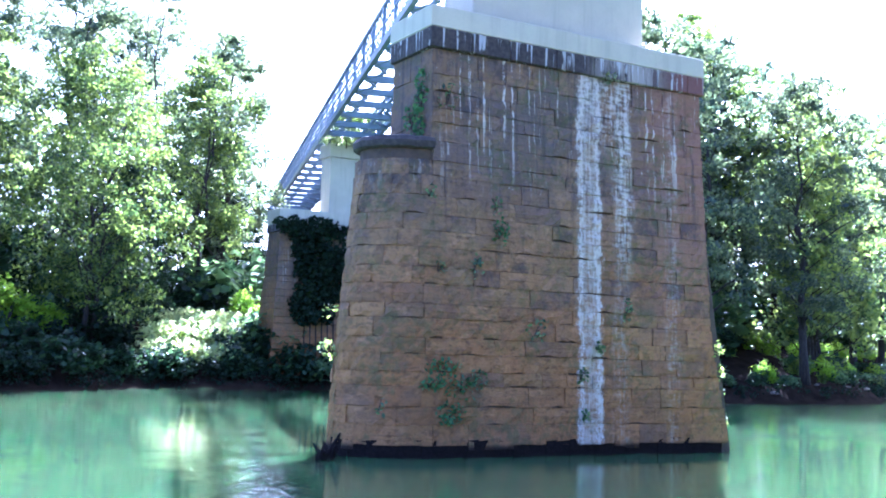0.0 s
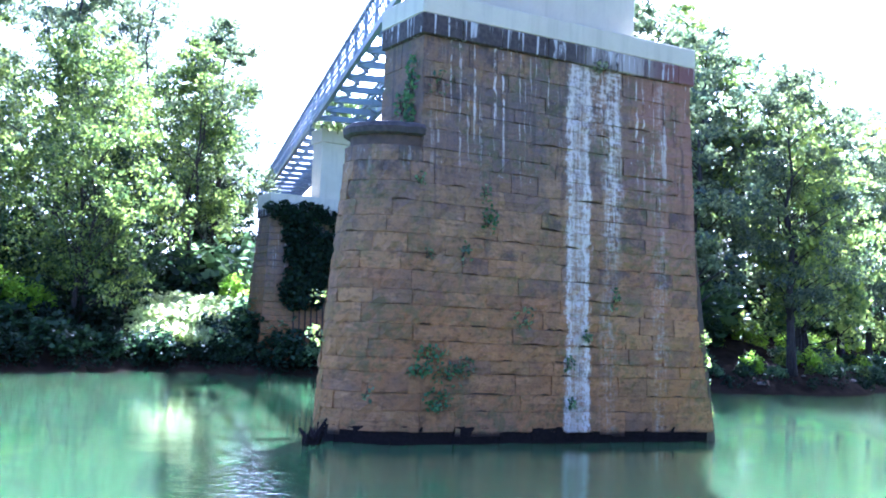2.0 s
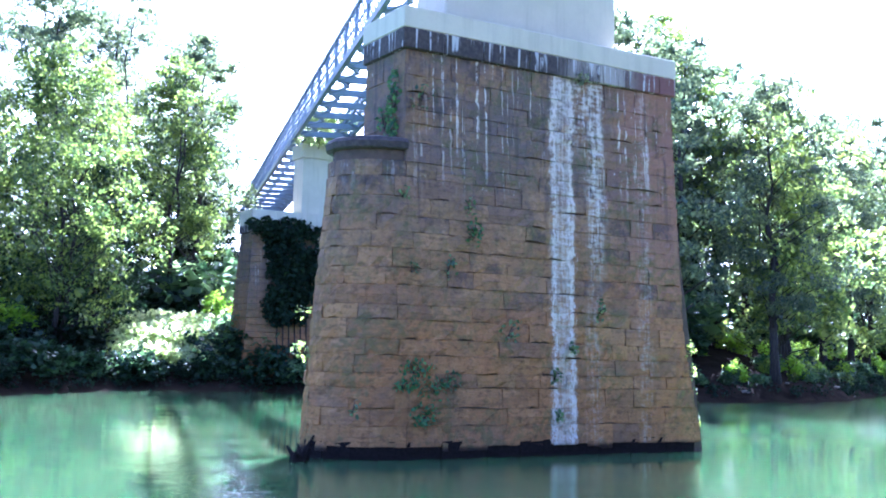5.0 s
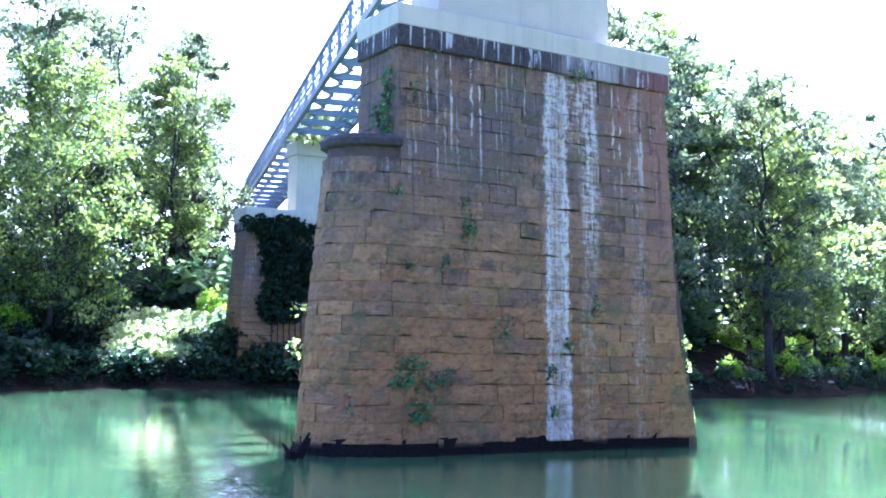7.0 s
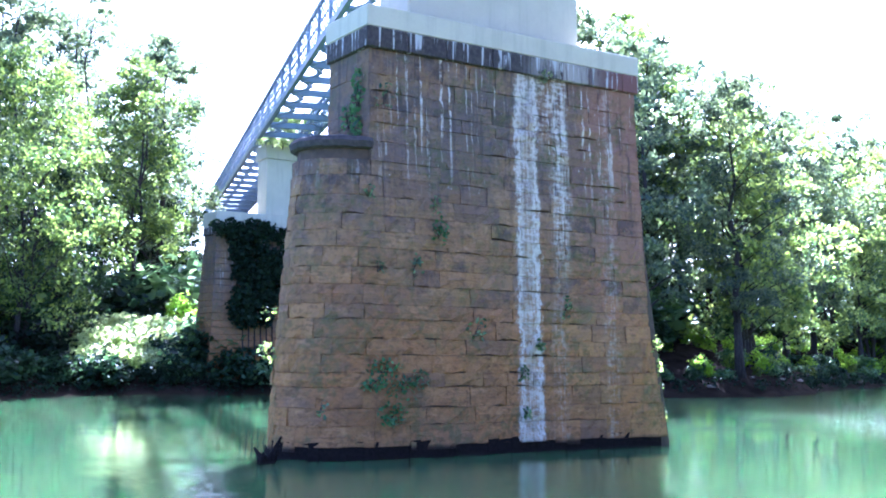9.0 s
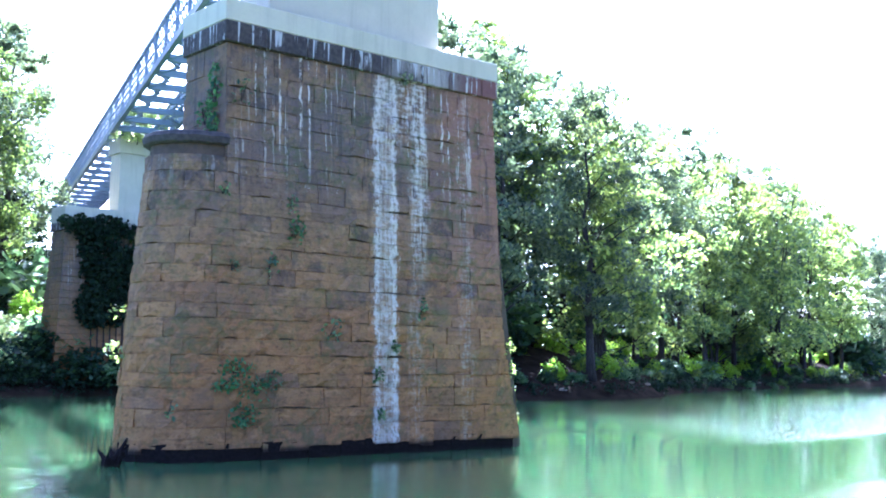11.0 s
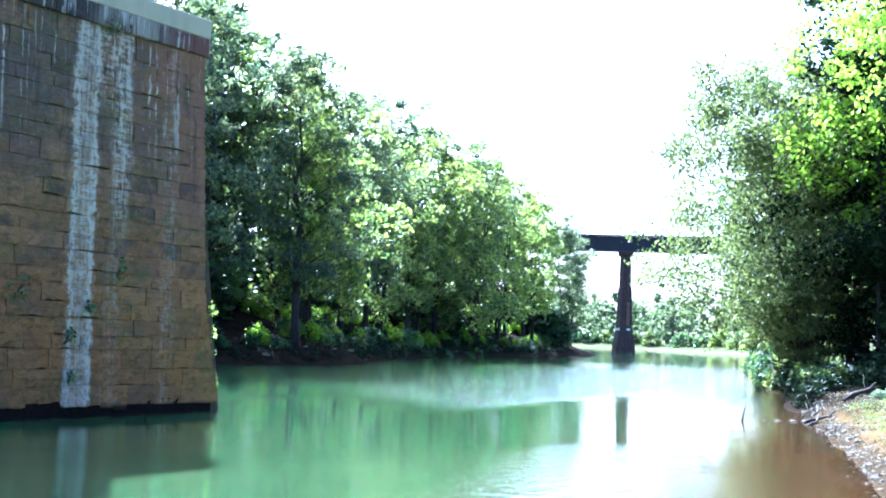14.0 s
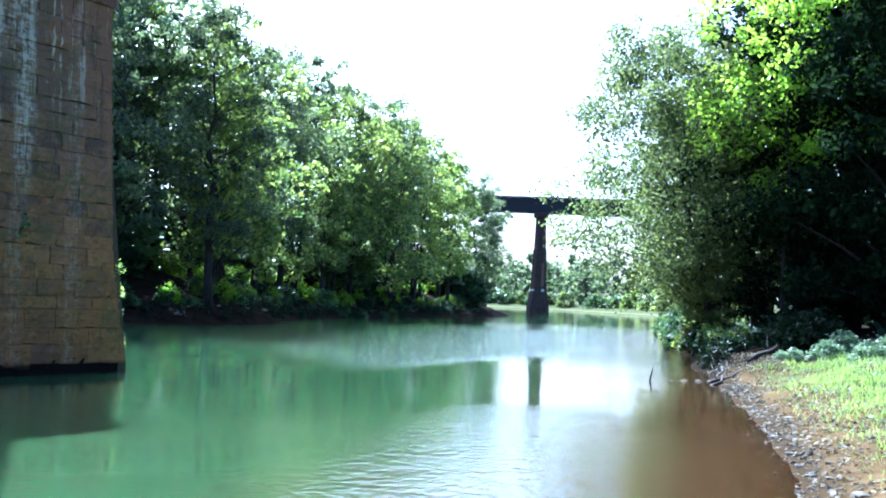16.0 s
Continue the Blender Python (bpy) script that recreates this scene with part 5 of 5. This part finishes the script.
GREEN = "small green plant rooted in a joint of the stone pier"
for x, z, w, h, n in ((0.25, 2.1, 1.0, 0.7, 70), (0.75, 1.65, 1.3, 0.6, 90), (0.4, 1.0, 0.8, 0.7, 90), (-0.1, 1.75, 0.7, 0.4, 52), (1.15, 1.85, 0.6, 0.5, 40), (1.75, 6.1, 0.3, 0.6, 30), (1.85, 5.45, 0.45, 0.8, 60),
                      (1.15, 4.6, 0.35, 0.7, 26), (2.9, 3.1, 0.8, 0.7, 36), (4.85, 2.75, 0.22, 0.35, 30), (4.35, 1.0, 0.2, 0.3, 34), (5.75, 3.7, 0.4, 0.7, 26), (-0.1, 6.3, 0.3, 0.4, 14),
                      (0.15, 4.5, 0.3, 0.4, 14), (4.3, 2.0, 0.3, 0.5, 24), (-1.4, 1.2, 0.3, 0.4, 16)):
    wall_plant(x, z, w, h, n, 0.16 if n > 100 else 0.12, M_CREEPER if n > 50 else M_BUSH, GREEN)
wall_plant(5.35, 9.95, 0.5, 0.35, 60, 0.11, M_LEAF, "tuft of green plants under the coping")
wall_plant(0.4, 8.7, 0.7, 0.9, 26, 0.12, M_BUSH, GREEN, "front")
for y, z, w, h, n in ((0.35, 8.8, 0.7, 1.3, 90), (0.8, 8.3, 0.7, 1.0, 60), (0.3, 7.95, 0.5, 0.5, 40)):
    wall_plant(y, z, w, h, n, 0.14, M_CREEPER, "green creeper on the shaded upper face of the pier", "return")
for z, w, h, n in ((2.75, 0.8, 0.8, 90), (2.1, 0.7, 0.8, 70), (1.4, 0.6, 0.8, 40), (0.8, 0.5, 0.6, 24)):
    wall_plant(-0.25, z, w, h, n, 0.14, M_LEAF_Y, "sunlit yellow-green plants on the end of the pier", "end")
for z, w, h, n in ((2.5, 0.5, 0.7, 30), (3.4, 0.4, 0.5, 14)):
    wall_plant(1.5, z, w, h, n, 0.14, M_LEAF_Y, "sunlit yellow-green sprigs on the nose of the pier", "nose")

# ---- driftwood, shore stones and grass ----


def driftwood():
    r = np.random.default_rng(3)
    o = PIER @ Vector((-2.55, -0.25, 0.0))
    t = thing("driftwood", pose(o.x, o.y, 0, 0, 0, 0), "dark snagged driftwood caught on the pier's foot", "driftwood")
    for i in range(10):
        a = r.random() * 6.28
        d = Vector((math.cos(a) * 0.32, math.sin(a) * 0.25, 0.20 + 0.42 * r.random() ** 2))
        s = Soup()
        s.tube([-d * 0.6 + Vector((0, 0, -0.05)), Vector((r.normal() * 0.08, r.normal() * 0.08, 0.08)), d], [0.09, 0.08, 0.025], 6)
        part("branch", s.mesh("branch", M_WETWOOD), t)


driftwood()


def rock_mesh(seed):
    r = np.random.default_rng(seed)
    bm = bmesh.new()
    bmesh.ops.create_icosphere(bm, subdivisions=1, radius=1.0)
    for v in bm.verts:
        v.co = v.co * (0.75 + 0.45 * r.random())
        v.co.z *= 0.6
    me = bpy.data.meshes.new("stone")
    bm.to_mesh(me)
    bm.free()
    me.materials.append(M_PALEROCK)
    return me


ROCKS = [rock_mesh(i) for i in range(6)]
SHORE = [(5.5, 5.0), (7, 6.2), (12.8, 11.3), (18.2, 17.3), (30.7, 31.9)]
r5 = np.random.default_rng(15)
shingle = Soup()
for x, y in along(SHORE, 0.018, -0.28, r5, 0.24):
    z = height(x, y)
    if z < -0.06:
        continue
    q = 0.014 + 0.05 * r5.random() ** 3
    me = ROCKS[int(r5.integers(0, 6))]
    m = pose(x, y, z, r5.random() * 40, r5.random() * 40, r5.random() * 360) @ Matrix.Diagonal((q * (0.8 + r5.random()), q, q, 1))
    shingle.add([m @ v.co for v in me.vertices], [tuple(p.vertices) for p in me.polygons])
tagged(new("shingle", shingle.mesh("shingle", M_PALEROCK)), "pale pebbles and shingle along the water's edge", "shingle", kind="stuff")

for x, y, q in [(p[0], p[1], 0.12 + 0.22 * r5.random()) for p in along(BANK_R, 4.2, 0.3, r5, 0.5)] + [(p[0], p[1], 0.05 + 0.07 * r5.random()) for p in along(SHORE[1:], 2.6, -0.5, r5, 0.3)]:
    o = new("rock", ROCKS[int(r5.integers(0, 6))])
    o.matrix_basis = pose(x, y, height(x, y) + q * 0.15, 0, 0, r5.random() * 360) @ Matrix.Diagonal((q * 1.5, q, q * 0.8, 1))
    tagged(o, "pale weathered rock at the water's edge", "rock", "shore rocks")


def log(x, y, turn, long, thick, label):
    z = height(x, y) + thick * 0.7
    t = thing("log", pose(x, y, z, 0, -4, turn), label, "log", "stranded logs")
    s = Soup()
    s.tube([(-long / 2, 0, -0.12), (-long * 0.2, 0.06, 0), (long * 0.2, -0.05, 0.05), (long / 2, 0.05, 0.2)], [thick * 0.6, thick, thick * 0.9, thick * 0.55], 10)
    part("stem", s.mesh("stem", M_DRIFT, True), t)
    s = Soup()
    s.tube([(long * 0.15, 0, 0.02), (long * 0.3, 0.25, 0.3), (long * 0.42, 0.4, 0.55)], [thick * 0.35, thick * 0.25, 0.015], 6)
    part("limb", s.mesh("limb", M_DRIFT, True), t)


M_DRIFT = plain("bleached driftwood", (0.03, 0.021, 0.017), (0.10, 0.072, 0.058), 6)
log(32.0, 30.2, 25, 3.6, 0.09, "bleached fallen log lying on the shore")
log(32.4, 32.6, 20, 4.0, 0.11, "bleached fallen log reaching into the water")
log(37.5, 38.0, 38, 3.6, 0.16, "dark fallen log under the overhanging trees")
for x, y, a, n, q in ((25.9, 26.4, 30, 1.8, 0.05), (26.9, 27.2, 12, 2.2, 0.06), (28.2, 28.6, 40, 2.0, 0.05), (33.2, 33.9, 32, 2.6, 0.06), (34.2, 34.6, 15, 3.0, 0.07), (35.2, 36.4, 44, 2.4, 0.05), (36.0, 36.2, 8, 3.2, 0.08), (34.4, 33.2, 28, 2.2, 0.05)):
    log(x, y, a, n, q, "dark bare root and branch on the shaded near bank")

stick = thing("stick", pose(24.4, 28.0, -0.4, 0, 8, 0), "thin dark stick standing in the shallow water", "stick")
_s = Soup()
_s.tube([(0, 0, 0), (0.03, 0, 0.45), (0.1, 0.02, 0.85)], [0.035, 0.03, 0.012], 6)
part("stem", _s.mesh("stem", M_WETWOOD), stick)
for i in range(9):
    o = new("rock", ROCKS[i % 6])
    q = 0.05 + 0.05 * r5.random()
    o.matrix_basis = pose(25.2 + i * 0.33, 27.6 + r5.normal() * 0.25, 0.0, 0, 0, i * 50) @ Matrix.Diagonal((q * 1.6, q, q, 1))
    tagged(o, "small pale rock breaking the shallow water", "rock", "shallow rocks")



def grass():
    """Blades and broad weeds on the sunny shore, thinner towards the shingle."""
    r = np.random.default_rng(21)
    n = 220000
    p = np.column_stack([3 + 45 * r.random(n), 45 * r.random(n) - 2])
    d = to_line(p, NEAR)
    ok = ~inside(p, NEAR + FAR) & (d > 0.9) & (d < 15) & (r.random(n) < np.clip((d - 0.6) / 2.2, 0.10, 1))
    ok &= np.hypot(p[:, 0], p[:, 1]) + 3.0 * waves(p, 0.7, 18) + 2.0 * waves(p, 2.5, 19) < 38 + 0.6 * d
    p, d = p[ok], d[ok]
    z = ground_height(p)
    tall = (0.06 + 0.20 * r.random(len(p))) * np.clip(d / 3.0, 0.3, 1.5)
    lean = r.normal(size=(len(p), 2)) * 0.35 * tall[:, None]
    a = r.random(len(p)) * 6.283
    w = 0.009 + 0.02 * r.random(len(p))
    v = np.empty((len(p), 3, 3))
    v[:, 0] = np.column_stack([p[:, 0] - np.cos(a) * w, p[:, 1] - np.sin(a) * w, z - 0.02])
    v[:, 1] = np.column_stack([p[:, 0] + np.cos(a) * w, p[:, 1] + np.sin(a) * w, z - 0.02])
    v[:, 2] = np.column_stack([p[:, 0] + lean[:, 0], p[:, 1] + lean[:, 1], z + tall])
    me = bpy.data.meshes.new("grass")
    m = len(p)
    me.vertices.add(3 * m), me.loops.add(3 * m), me.polygons.add(m)
    me.vertices.foreach_set("co", v.ravel())
    me.loops.foreach_set("vertex_index", np.arange(3 * m))
    me.polygons.foreach_set("loop_start", np.arange(m) * 3)
    me.materials.append(M_GRASS)
    me.update(calc_edges=True)
    tagged(new("grass", me), "short sunlit grass on the sandy shore", "grass", kind="stuff")
    q = np.column_stack([10 + 34 * r.random(100000), 3 + 34 * r.random(100000)])
    d = to_line(q, NEAR)
    ok = ~inside(q, NEAR + FAR) & (d > 0.9) & (d < 14) & (r.random(len(q)) < np.clip((d - 1.0) / 3.6, 0.06, 1)) & (waves(q, 1.6, 8) + waves(q, 4.5, 9) * 0.7 > -0.35 - 0.25 * (d - 3))
    ok &= np.hypot(q[:, 0], q[:, 1]) + 3.0 * waves(q, 0.7, 18) + 2.0 * waves(q, 2.5, 19) < 39 + 0.9 * d
    q, d = q[ok], d[ok]
    c = np.column_stack([q, ground_height(q) + 0.03 + 0.5 * r.random(len(q)) * np.clip((d - 3.0) / 3, 0.1, 1.8) * (0.6 + 0.4 * waves(q, 1.1, 22))])
    tagged(new("weeds", leaves_mesh("weeds", c, 0.05 + 0.08 * r.random(len(c)), M_WEED, r, wide=0.5)), "pale broad-leaved weeds on the sunny bank", "weeds", kind="stuff")


grass()


def litter():
    """Dry leaves, twigs and pebbles strewn over the bare shore."""
    r = np.random.default_rng(33)
    q = np.column_stack([4 + 34 * r.random(130000), 2 + 32 * r.random(130000)])
    d = to_line(q, NEAR)
    ok = ~inside(q, NEAR + FAR) & (d > 0.5) & (d < 7) & (waves(q, 2.2, 14) + waves(q, 6.0, 15) > -0.3)
    q = q[ok]
    c = np.column_stack([q, ground_height(q) + 0.02 + 0.04 * r.random(len(q))])
    ob = new("leaf_litter", leaves_mesh("leaf_litter", c, 0.04 + 0.09 * r.random(len(c)), M_LITTER, r, wide=0.6, up=3.0))
    tagged(ob, "brown dry leaves and litter strewn on the shore", "leaf litter", kind="stuff")


litter()

# ---- the blocks of the near pier ----
build_pier_stones(pier)
